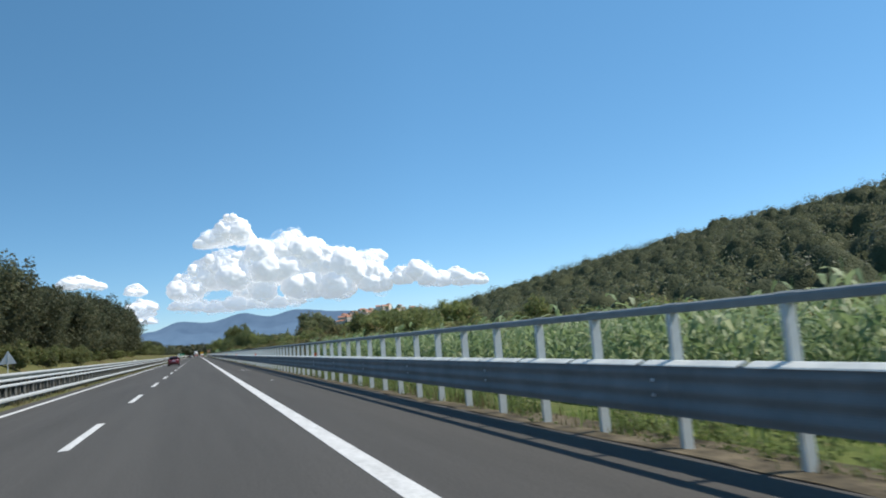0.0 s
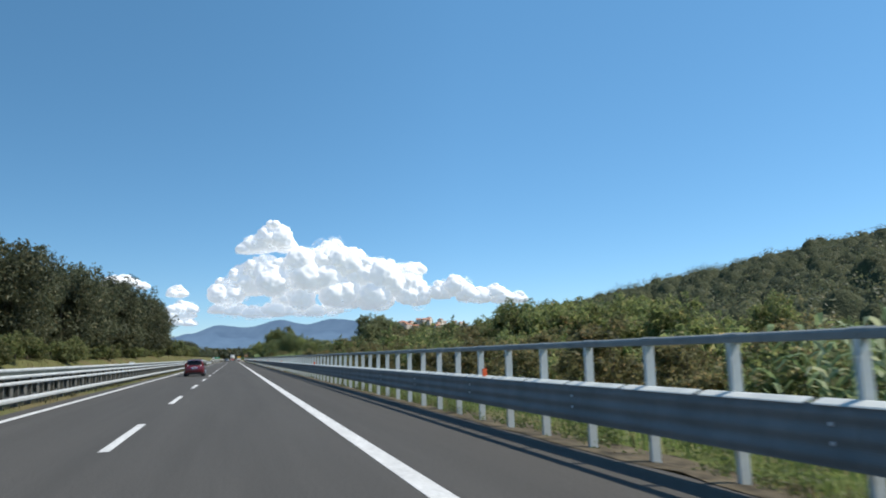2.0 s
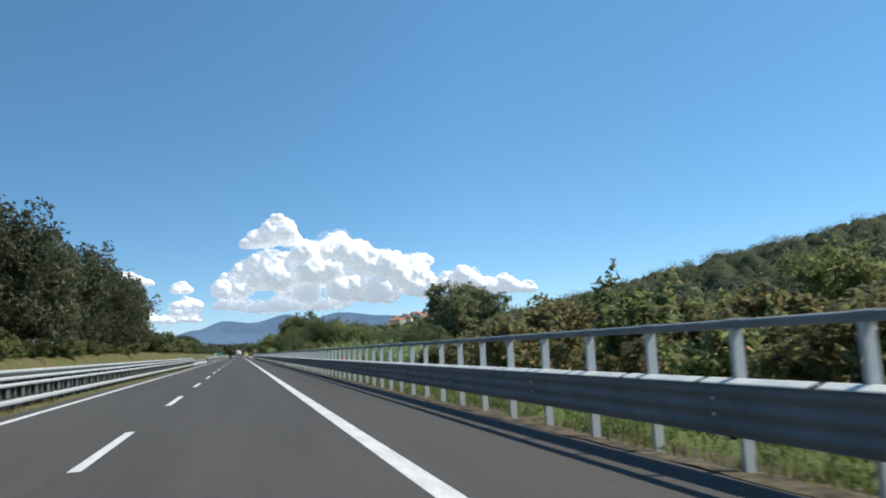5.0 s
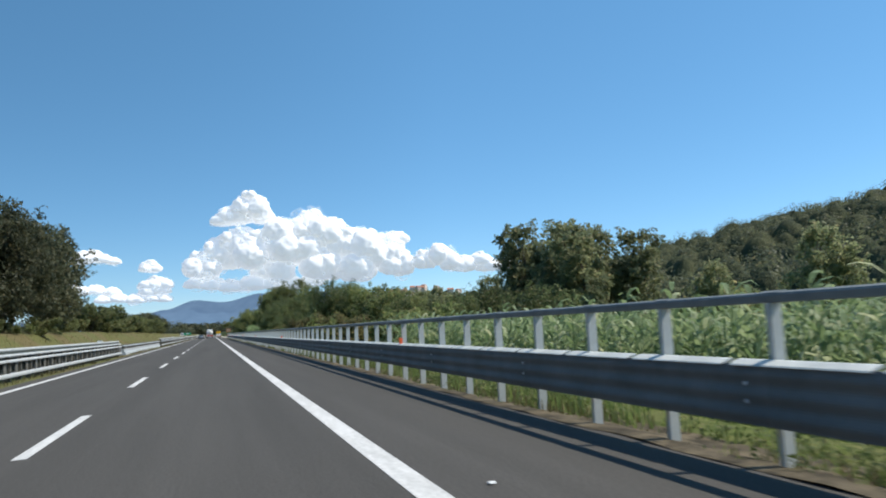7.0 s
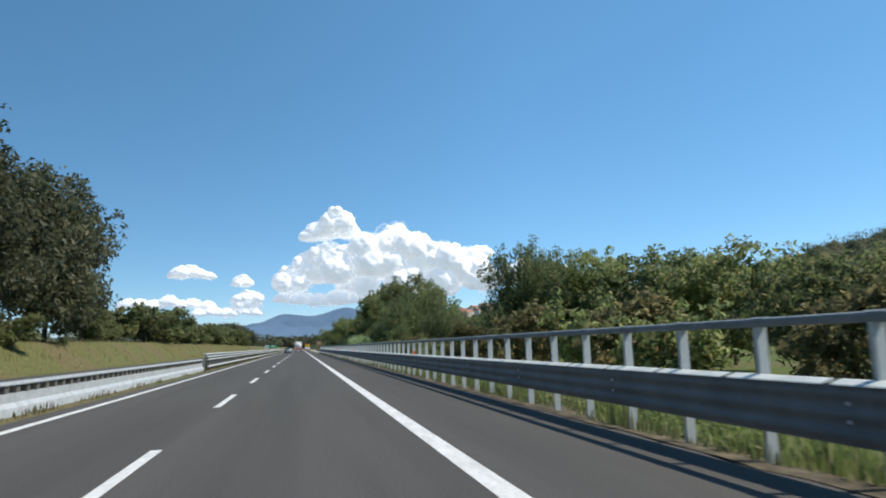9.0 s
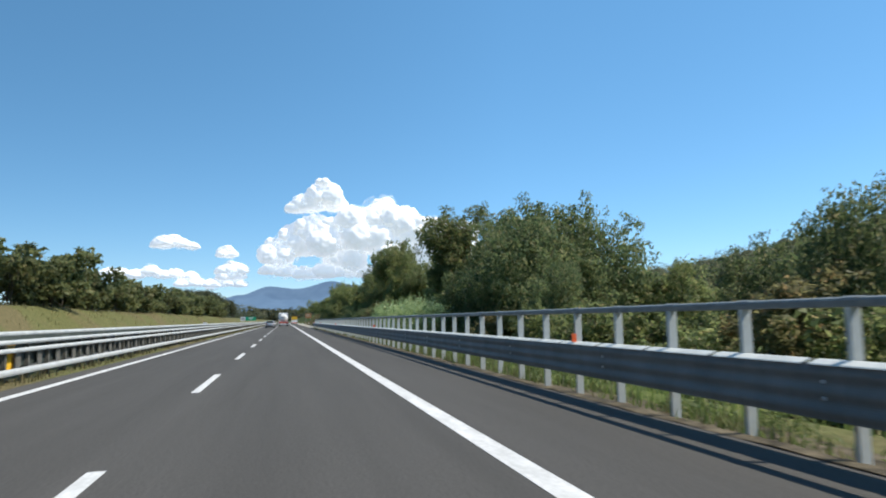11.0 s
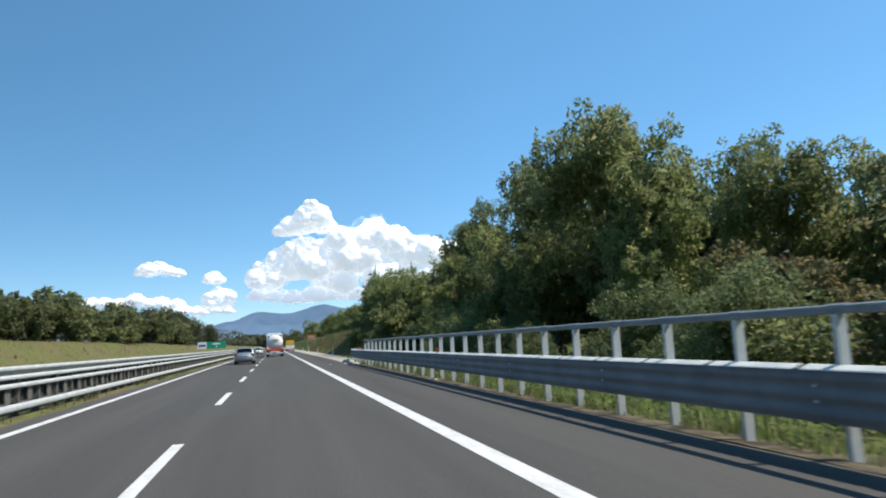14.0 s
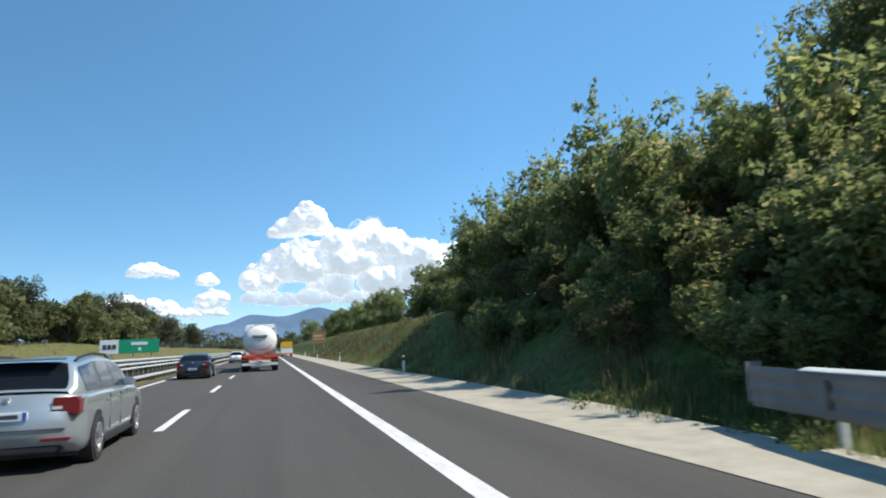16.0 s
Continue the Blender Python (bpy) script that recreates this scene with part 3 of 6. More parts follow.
upper_me = keep("upper_rail", sweep_y(tube(0.96, 1.06, MED_X - 0.14, MED_X + 0.04), 0, MSEG - 0.004), STEEL_MEDIAN)
middle_me = keep("middle_rail", sweep_y(tube(0.755, 0.86, MED_X - 0.10, MED_X + 0.06), 0, MSEG - 0.004), STEEL_MEDIAN)
# plate added behind the rails, its dark colour standing for shadow
back_me = keep("back_plate", boxed(MED_X - 0.17, MED_X - 0.145, 0, MSEG - 0.004, 0.40, 1.17), STEEL_SHADOWED)
lower_me = keep("lower_rail", sweep_y(tube(0.22, 0.37, MED_X - 0.02, MED_X + 0.10), 0, MSEG - 0.004), STEEL_MEDIAN)
far_me = keep("top_rail", sweep_y(tube(1.17, 1.27, MED_X - 0.30, MED_X - 0.12), 0, MSEG - 0.004), STEEL_MEDIAN)
mpost_me = keep("post", box(boxed(MED_X - 0.16, MED_X - 0.05, -0.045, 0.045, -0.2, 0.97), MED_X - 0.26, MED_X - 0.175, -0.045, 0.045, -0.2, 1.18), STEEL_DARK)
plate_me = keep("web_plate", boxed(MED_X - 0.06, MED_X - 0.04, -0.17, 0.17, 0.38, 0.76), STEEL_DARK)
y = -40.0
while y < 760:
    gate = GATE0 - 2 < y + MSEG / 2 < GATE1
    if not gate:
        for me, nm in ((upper_me, "upper_rail"), (middle_me, "middle_rail"), (back_me, "back_plate"), (lower_me, "lower_rail"), (far_me, "top_rail")):
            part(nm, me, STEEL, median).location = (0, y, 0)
        for i in range(3):
            part("post", mpost_me, STEEL_DARK, median).location = (0, y + 0.75 + 1.5 * i, 0)
            if y < 520:
                part("web_plate", plate_me, STEEL, median).location = (0, y + 1.5 * i, 0)
    y += MSEG
# removable section in the median
gate = empty("removable_barrier", pose(0, 0, 0), "pale removable steel barrier closing a gap in the median", "crash barrier")
y = GATE0
while y < GATE1 - 0.1:
    part("panel", sweep_y([(MED_X + 0.06, 0.0), (MED_X + 0.02, 0.25), (MED_X - 0.10, 0.36), (MED_X - 0.10, 0.58), (MED_X - 0.34, 0.58), (MED_X - 0.34, 0.36), (MED_X - 0.46, 0.25), (MED_X - 0.50, 0.0)], y, y + 3.98), STEEL, gate)
    part("hand_rail", sweep_y([(MED_X - 0.10, 0.76), (MED_X - 0.08, 0.79), (MED_X - 0.10, 0.86), (MED_X - 0.34, 0.86), (MED_X - 0.34, 0.76)], y, y + 3.98), STEEL, gate)
    for i in range(6):
        part("stub_post", boxed(MED_X - 0.30, MED_X - 0.14, y + 0.2 + 0.66 * i, y + 0.42 + 0.66 * i, 0.57, 0.77), STEEL_DARK, gate)
    y += 4.0

# ---------------------------------------------------------------- distance: mountains, clouds, town
def ridge_mesh(name, az0, az1, dist, heights, seed, depth=500.0):
    """A range of wooded mountains seen far off: a strip of slopes with a broken crest."""
    n, rows_, vs, fs = 320, 7, [], []
    for i in range(n + 1):
        t = i / n
        az = radians(az0 + (az1 - az0) * t)
        a = az0 + (az1 - az0) * t
        k = max(j for j in range(len(heights) - 1) if heights[j][0] <= a + 1e-6)
        u = (a - heights[k][0]) / (heights[k + 1][0] - heights[k][0])
        u = u * u * (3 - 2 * u)
        h = heights[k][1] * (1 - u) + heights[k + 1][1] * u + 6.5 * noise.noise((t * 26, seed, 0)) + 2.0 * noise.noise((t * 80, seed, 4))
        for j in range(rows_):
            s = j / (rows_ - 1)
            r = dist - depth * (1 - s)
            z = h * s ** 1.3 + (10 * noise.noise((t * 18, s * 4, seed))) * s * (1 - s) * 3 - 8 * (1 - s)
            vs.append((r * math.sin(az), 200 + r * math.cos(az), z))
    for i in range(n):
        for j in range(rows_ - 1):
            a = i * rows_ + j
            fs.append((a, a + rows_, a + rows_ + 1, a + 1))
    return mesh_of(name, vs, fs, DISTANT, True)


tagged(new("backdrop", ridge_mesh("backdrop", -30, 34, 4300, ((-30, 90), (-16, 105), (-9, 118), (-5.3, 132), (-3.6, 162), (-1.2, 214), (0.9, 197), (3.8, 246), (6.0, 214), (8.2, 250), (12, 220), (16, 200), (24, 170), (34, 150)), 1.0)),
       "wooded mountain range on the horizon, blue with painted haze", "mountains", kind="structure")


BALLS = {}
for level_ in (2, 3, 4):
    bm = bmesh.new()
    bmesh.ops.create_icosphere(bm, subdivisions=level_, radius=1.0)
    BALLS[level_] = ([v.co.normalized() for v in bm.verts], [tuple(v.index for v in f.verts) for f in bm.faces])
    bm.free()


def cloud(name, az, el, puffs, seed, base_flat=0.75, label="white heaped summer cloud with a flat grey base"):
    """A heap of billows, round on top and flatter below. puffs: (az offset, el offset, radius), in degrees."""
    rnd = random.Random(seed)
    D = 4250.0
    one = radians(1) * D
    a = radians(az)
    root = empty(name, Matrix.Translation((D * math.sin(a), 205 + D * math.cos(a), D * math.tan(radians(el)))) @ pose(0, 0, 0, 0, 0, -az), label, "cloud", "clouds")
    heap = {CLOUD: ([], []), CLOUD_THIN: ([], [])}
    for pa, pe, pr in puffs:
        k = 10 + int(pr * 24)
        blobs = [(pa, pe, pr * 1.18, CLOUD), (pa + pr * 0.5, pe - pr * 0.2, pr * 0.95, CLOUD), (pa - pr * 0.5, pe - pr * 0.2, pr * 0.95, CLOUD)]
        for _ in range(k):
            a = rnd.uniform(-0.35, math.pi + 0.35)
            q = rnd.uniform(0.5, 1.05)
            blobs.append((pa + pr * q * math.cos(a), pe + pr * q * math.sin(a), pr * rnd.uniform(0.16, 0.42), CLOUD))
        for _ in range(6):
            a = rnd.uniform(-math.pi, math.pi)
            q = rnd.uniform(0.5, 0.95)
            blobs.append((pa + pr * q * math.cos(a) * 1.15, pe + pr * q * math.sin(a), pr * rnd.uniform(0.4, 0.75), CLOUD_THIN))
        wide_ = 1.0 if pr > 0.7 else 1.45
        for ba, be, br, mat in blobs:
            c = Vector((ba * one, rnd.uniform(-0.7, 0.4) * one * pr, be * one))
            units, faces = BALLS[4 if br > 0.95 else (3 if br > 0.25 else 2)]
            vs, fs = heap[mat]
            n0 = len(vs)
            for w in units:
                f = 1 + 0.14 * noise.noise(w * 1.9 + c * 0.013) + 0.11 * noise.noise(w * 4.5 + c * 0.02) + 0.075 * noise.noise(w * 9 + c * 0.03) + 0.04 * noise.noise(w * 19 + c * 0.03)
                p = w * (br * one * f)
                vs.append((p.x * wide_ + c.x, p.y + c.y, (p.z * base_flat if p.z < 0 else p.z) + c.z))
            fs += [(i + n0, j + n0, m + n0) for i, j, m in faces]
    tagged(part("cloud_body", mesh_of("cloud_body", *heap[CLOUD], CLOUD, True), CLOUD, root), kind="stuff")
    tagged(part("cloud_edge", mesh_of("cloud_edge", *heap[CLOUD_THIN], CLOUD_THIN, True), CLOUD_THIN, root, "thin torn edges of the cloud"), kind="stuff")
    return root


cloud("cloud", 6.5, 6.2, [(-3.3, 4.3, 1.15), (-5.6, 3.3, 0.55), (-5.0, 3.5, 0.7), (-4.2, 3.7, 0.85), (-2.3, 3.55, 0.6), (-7.2, -0.6, 1.1), (-5.6, 0.3, 1.3), (-4.0, 1.0, 1.4), (-2.6, 0.4, 1.5),
                              (-1.0, 1.9, 1.2), (0.3, 1.0, 1.7), (1.6, 2.4, 1.35), (3.2, 1.8, 1.35), (4.4, 0.9, 1.45), (6.2, 0.6, 1.4), (7.8, 0.2, 1.35), (8.8, 1.2, 0.8), (9.3, 1.5, 0.55), (9.0, -0.7, 1.2),
                              (2.8, -0.6, 1.5), (-1.6, -1.0, 1.3), (5.5, -1.0, 1.3)], 3)
cloud("cloud", 3.2, 4.0, [(-4.5, 0.1, 0.5), (-3.0, 0.0, 0.6), (-1.6, -0.2, 0.6), (0.0, -0.1, 0.7), (1.8, 0, 0.65), (3.4, -0.1, 0.6), (5, 0.1, 0.6)], 4, 0.4, "low flat bank of white cloud")
cloud("cloud", 18.8, 5.4, [(-0.8, 0.2, 0.8), (0.5, 0.5, 0.9), (1.5, -0.1, 0.75), (2.6, -0.3, 0.7), (4.0, 0.0, 0.6), (4.7, -0.5, 0.6), (6.1, -0.6, 0.5)], 5)
cloud("cloud", -4.7, 5.5, [(0, 0.2, 0.42), (0.25, 0.0, 0.38), (-0.3, -0.05, 0.3)], 6, label="small round white cloud")
cloud("cloud", -4.3, 4.1, [(-0.6, 0, 0.4), (0.1, 0.2, 0.5), (0.7, 0.1, 0.4), (0.3, -0.3, 0.5), (-0.5, -0.4, 0.4)], 7, label="small heaped white cloud")
cloud("cloud", -8.5, 6.1, [(-0.9, 0.1, 0.55), (-0.2, 0.25, 0.5), (0.5, 0.05, 0.42), (1.2, -0.1, 0.32), (-1.4, -0.1, 0.3)], 8, 0.35, "small flat-based white cloud")
cloud("cloud", -10.8, 3.6, [(-2.5, 0.1, 0.45), (-1.6, 0.2, 0.4), (-0.6, 0.1, 0.42), (0.5, 0.3, 0.5), (1.4, 0.1, 0.4), (2.3, 0.2, 0.4), (3.4, 0.0, 0.4)], 9, 0.4, "row of low white clouds above the horizon")
cloud("cloud", -6.0, 3.0, [(-2.0, 0, 0.35), (-0.9, 0.1, 0.4), (0.3, 0.0, 0.45), (1.4, 0.1, 0.4), (2.4, 0, 0.35)], 10, 0.4, "row of low white clouds above the horizon")
cloud("cloud", -17.0, 3.3, [(-1.5, 0, 0.4), (-0.5, 0.1, 0.45), (0.6, 0.1, 0.5), (1.7, 0.0, 0.4)], 11, 0.4, "row of low white clouds above the horizon")


def house(x, y, w, d, h, turn):
    z = ground_z(x, y)
    base = empty("house", pose(x, y, z - 1, 0, 0, turn), "pale plastered hill town house with a terracotta roof", "house", "houses of the hill town")
    part("wall", boxed(-w / 2, w / 2, -d / 2, d / 2, 0, h), WALL_PLASTER, base)
    bm = bmesh.new()
    v = [bm.verts.new(c) for c in ((-w / 2 - .4, -d / 2 - .4, h), (w / 2 + .4, -d / 2 - .4, h), (w / 2 + .4, d / 2 + .4, h), (-w / 2 - .4, d / 2 + .4, h), (-w / 2 - .4, 0, h + d * 0.28), (w / 2 + .4, 0, h + d * 0.28))]
    for f in ((0, 1, 5, 4), (2, 3, 4, 5), (0, 4, 3), (1, 2, 5), (3, 2, 1, 0)):
        bm.faces.new([v[i] for i in f])
    part("roof", bm, ROOF_TILE, base)
    for i in range(max(2, int(w / 4))):
        for j in range(max(1, int(h / 4))):
            cx = -w / 2 + (i + 0.5) * w / max(2, int(w / 4))
            cz = 2.0 + j * 3.6
            part("window", boxed(cx - 0.6, cx + 0.6, -d / 2 - 0.05, -d / 2 + 0.1, cz - 0.8, cz + 0.8), PANE, base)


hr = random.Random(12)
for i in range(34):
    az = radians(hr.uniform(11.5, 18.6))
    r = hr.uniform(1480, 1590)
    house(r * math.sin(az), r * math.cos(az), hr.uniform(9, 17), hr.uniform(8, 12), hr.uniform(6, 13), hr.uniform(-30, 60))


# ---------------------------------------------------------------- vegetation
def leaf_cloud(rng, centres, radii, count, size, up=0.3):
    """Many single pointed leaves on and in clumps."""
    weights = radii ** 2
    pick = rng.choice(len(centres), count, p=weights / weights.sum())
    d = rng.normal(size=(count, 3))
    d /= np.linalg.norm(d, axis=1)[:, None]
    r = radii[pick] * rng.uniform(0.45, 1.08, count) ** 0.6
    pos = centres[pick] + d * r[:, None] * np.array([1, 1, 0.85])
    nrm = d * 0.7 + rng.normal(size=(count, 3)) * 0.55 + np.array([0, 0, up])
    nrm /= np.linalg.norm(nrm, axis=1)[:, None]
    ref = rng.normal(size=(count, 3))
    u = np.cross(nrm, ref)
    u /= np.linalg.norm(u, axis=1)[:, None]
    v = np.cross(nrm, u)
    s = size * rng.uniform(0.55, 1.3, count)[:, None]
    leaf = np.stack([pos - u * s - v * s * 0.55, pos - u * s + v * s * 0.55, pos + u * s * 1.05 + nrm * s * 0.2], 1)
    return leaf.reshape(-1, 3)


def leaves_mesh(name, verts, mat):
    me = bpy.data.meshes.new(name)
    n = len(verts) // 3
    me.vertices.add(len(verts))
    me.vertices.foreach_set("co", np.asarray(verts, dtype=np.float32).ravel())
    me.loops.add(3 * n)
    me.loops.foreach_set("vertex_index", np.arange(3 * n, dtype=np.int32))
    me.polygons.add(n)
    me.polygons.foreach_set("loop_start", np.arange(0, 3 * n, 3, dtype=np.int32))
    me.materials.append(mat)
    me.update(calc_edges=True)
    return me


def branchy(bm, a, b, r0, r1, rng, wob=0.1, steps=4):
    """A crooked tapered limb."""
    a, b = Vector(a), Vector(b)
    L = (b - a).length
    last = a
    for i in range(1, steps + 1):
        t = i / steps
        p = a.lerp(b, t) + (Vector(rng.normal(size=3)) * wob * L * 0.3 if i < steps else Vector((0, 0, 0)))
        rod(bm, last, p, r0 + (r1 - r0) * (i - 1) / steps, r0 + (r1 - r0) * t, 5 if r0 < 0.06 else 7)
        last = p


def make_tree(name, label, height, width, mat, seed, leaves, leaf, low=0.25, clumps=34, stems=1, spire=0.0, category="tree", shoots=0, lobes=9):
    """One tree of about the given size, its foot at the origin: limbs end in lobes, lobes in clumps, clumps in leafy twigs."""
    rng = np.random.default_rng(seed)
    root = empty(name, pose(0, 0, -500), label, category)
    zc, a, c = height * (low + (1 - low) * 0.5), width / 2, height * (1 - low) / 2
    unit = min(width, height)

    def on_ball(n):
        d = rng.normal(size=(n, 3))
        return d / np.linalg.norm(d, axis=1)[:, None]

    # lobes: the large rounded masses of the crown
    lc, lr = [np.array([0, 0, zc])], [0.30 * unit]
    for d in on_ball(lobes):
        q = rng.uniform(0.45, 0.72)
        taper = 1 - spire * max(0.0, d[2])
        lc.append(np.array([d[0] * a * q * taper, d[1] * a * q * taper, zc + d[2] * c * q]))
        lr.append(unit * rng.uniform(0.17, 0.27) * taper)
    lc, lr = np.array(lc), np.array(lr)
    # clumps on the lobes
    w = lr ** 2 / (lr ** 2).sum()
    pick = rng.choice(len(lc), clumps, p=w)
    cs = lc[pick] + on_ball(clumps) * (lr[pick] * rng.uniform(0.55, 1.05, clumps))[:, None]
    cs[:, 2] = np.maximum(cs[:, 2], height * low + 0.04 * height)
    rs = unit * rng.uniform(0.055, 0.12, clumps)
    # twigs on the clumps, each a small flat tuft
    per = 7
    tw = np.repeat(np.arange(clumps), per)
    d = on_ball(clumps * per)
    d[:, 2] = d[:, 2] * 0.8 + 0.2
    ts = cs[tw] + d * (rs[tw] * rng.uniform(0.7, 1.25, len(tw)))[:, None]
    tr = rs[tw] * rng.uniform(0.26, 0.48, len(tw))
    # the crown fills the height and width asked for
    reach = np.percentile(np.linalg.norm(ts[:, :2], axis=1), 97)
    grow = np.array([a / reach, a / reach, (height * (1 - low)) / ((ts[:, 2] + tr).max() - height * low)])
    foot = np.array([0, 0, height * low])
    lc, cs, ts = ((q - foot) * grow + foot for q in (lc, cs, ts))
    lr = lr * (a / reach)
    sc, sr = [], []
    for _ in range(shoots):
        i = rng.integers(0, len(cs))
        f = cs[i] + np.array([rng.normal() * 0.3, rng.normal() * 0.3, rs[i] * 0.6])
        L = rng.uniform(0.12, 0.26) * min(height, 7.0) * (0.6 + 0.4 * (f[2] > zc))
        tip = f + np.array([rng.normal() * 0.12 * L, rng.normal() * 0.12 * L, L])
        for t in np.linspace(0.1, 1, 7):
            sc.append(f + (tip - f) * t)
            sr.append(0.04 * min(height, 8.0) * (1.05 - 0.8 * t))
    n1 = int(leaves * 0.66)
    verts = [leaf_cloud(rng, ts, tr, n1, leaf), leaf_cloud(rng, cs, rs * 0.9, int(leaves * 0.2), leaf * 1.2),
             leaf_cloud(rng, lc, lr * 0.65, int(leaves * 0.08), leaf * 1.7)]
    if sc:
        verts.append(leaf_cloud(rng, np.array(sc), np.array(sr), int(leaves * 0.07), leaf * 0.9))
    part("crown", leaves_mesh("crown", np.vstack(verts), mat), mat, root)
    for s in range(stems):
        bm = bmesh.new()
        base = Vector((rng.normal() * 0.15 * (stems > 1) * width * 0.3, rng.normal() * 0.15 * (stems > 1) * width * 0.3, -0.6))
        top = Vector((base.x * 2 + rng.normal() * 0.03 * width, base.y * 2 + rng.normal() * 0.03 * width, height * 0.78))
        r = height * 0.018 / stems ** 0.5
        branchy(bm, base, top, r, r * 0.25, rng, 0.05, 4)
        order = rng.permutation(len(lc))[: 8 if stems == 1 else 3]
        for i in order:
            t = min(0.8, max(0.2, lc[i][2] / height - 0.22))
            limb = bmesh.new() if stems == 1 else bm
            branchy(limb, base.lerp(top, t), Vector(lc[i]), r * (1 - t) * 0.7 + 0.012, 0.02, rng, 0.12, 3)
            if stems == 1:
                for j in np.flatnonzero(pick == i)[:4]:
                    branchy(limb, Vector(lc[i]), Vector(cs[j]), 0.022, 0.008, rng, 0.1, 2)
                part("limb", limb, BARK, root)
        part("trunk" if stems == 1 else "stem", bm, BARK, root)
    return root


KINDS = {
    "broad": ("tree", "leafy broad-crowned roadside tree in early autumn green", 13, 10, LEAF_MIX, 1, 7500, 0.19, 0.10, 90, 1, 0.0, "tree", 8),
    "broad2": ("tree", "leafy roadside tree with an uneven open crown", 13, 9, LEAF_FRESH, 2, 7000, 0.19, 0.10, 80, 1, 0.1, "tree", 8),
    "dark": ("tree", "dense dark green round-crowned tree beside the barrier", 10, 12, LEAF_DARK, 3, 9500, 0.18, 0.0, 130, 1, 0.0, "tree", 0, 14),
    "poplar": ("tree", "tall slender poplar with light grey-green leaves", 13, 6.5, LEAF_GREY, 4, 9000, 0.17, 0.04, 120, 1, 0.2, "tree", 6, 16),
    "oak": ("tree", "big dark oak on the bank beyond the motorway", 15, 12, LEAF_OAK, 5, 13000, 0.22, 0.0, 165, 1, 0.0, "tree", 0, 14),
    "oak2": ("tree", "big dark broadleaf tree on the grassy bank", 15, 13, LEAF_OAK, 6, 13000, 0.22, 0.0, 165, 1, 0.0, "tree", 0, 14),
    "bush": ("bush", "dense green roadside bush on the verge", 5, 5, LEAF_MIX, 7, 3400, 0.15, 0.0, 44, 3, 0.0, "bush", 6),
    "bush2": ("bush", "yellowing bushy thicket with thin upright shoots", 6, 4.5, LEAF_FRESH, 8, 3600, 0.15, 0.0, 44, 4, 0.4, "bush", 30),
    "rust": ("bush", "reddish-brown autumn thicket behind the barrier", 6, 5, LEAF_RUST, 9, 3400, 0.15, 0.0, 44, 3, 0.2, "bush", 6),
    "hedge": ("bush", "olive green hedge bush on top of the bank", 4.5, 5.5, LEAF_HEDGE, 10, 2600, 0.19, 0.0, 40, 3, 0.0, "bush", 10),
}
NEAR = {"broad": (28000, 0.112), "broad2": (27000, 0.112), "dark": (30000, 0.108), "bush": (7500, 0.092), "bush2": (8500, 0.088), "rust": (7500, 0.092)}
PROTO, PROTO_H = {}, {}
for kind_, spec_ in KINDS.items():
    PROTO[kind_] = make_tree(*spec_)
    PROTO_H[kind_] = spec_[2]
for kind_, (many_, small_) in NEAR.items():
    spec_ = list(KINDS[kind_])
    spec_[6], spec_[7] = many_, small_
    PROTO[kind_ + "_near"] = make_tree(*spec_)
veg = random.Random(21)


def plant(kind, x, y, top, wide=1.0, group=""):
    """A copy of a tree or bush whose tip stands at height top."""
    g = ground_z(x, y)
    s = (top - g) / PROTO_H[kind]
    if kind in NEAR and 8 < x < 23 and (50 < y < 130 or 262 < y < 452):
        kind += "_near"
    w = s * wide
    ob = copy_thing(PROTO[kind], Matrix.LocRotScale((x, y, g), Euler((0, 0, veg.uniform(0, 6.28))), (w, w, s)))
    if group:
        ob["group"] = group
    return ob


# right side, group by group along the way
for x, y, top, kind in ((46, 118, 8.5, "broad2"), (45, 136, 8.4, "broad"), (52, 128, 9.0, "broad2"), (42, 146, 9.2, "broad2"), (50, 152, 9.5, "broad"), (38, 104, 5.8, "bush"), (60, 110, 8.0, "broad"),
                        (44, 162, 8.5, "broad2"), (55, 175, 9.8, "broad"), (45, 190, 8.2, "poplar"), (40, 205, 7.4, "poplar")):
    plant(kind, x, y, top, 1.15, "trees beside the field")
for i in range(17):
    plant(veg.choice(("broad2", "broad2", "broad")), veg.uniform(24.5, 30.5), 85 + i * 1.65 + veg.uniform(-1, 1), 4.6 + 1.9 * smoothstep(84, 106, 85 + i * 1.65) + veg.uniform(-0.9, 0.7), 1.0, "trees beside the field")
for i in range(26):
    y = 92 + i * 3.1
    plant(veg.choice(("rust", "rust", "rust", "bush")), veg.uniform(17, 25), y + veg.uniform(-1, 1), veg.uniform(2.8, 4.5), 1.25, "thicket behind the barrier")
for i in range(14):
    plant(veg.choice(("rust", "bush")), veg.uniform(11.5, 15), 88 + i * 5 + veg.uniform(-1, 1), veg.uniform(1.6, 2.8), 1.2, "thicket behind the barrier")
for i in range(40):
    plant(veg.choice(("rust", "rust", "rust", "bush")), veg.uniform(9.8, 19), 60 + i * 2.6 + veg.uniform(-1, 1), veg.uniform(1.2, 2.9), 1.35, "thicket behind the barrier")
for i in range(34):
    plant(veg.choice(("rust", "bush", "rust")), veg.uniform(12, 34), 54 + i * 1.5 + veg.uniform(-1, 1), veg.uniform(1.2, 3.0), 1.4, "thicket behind the barrier")
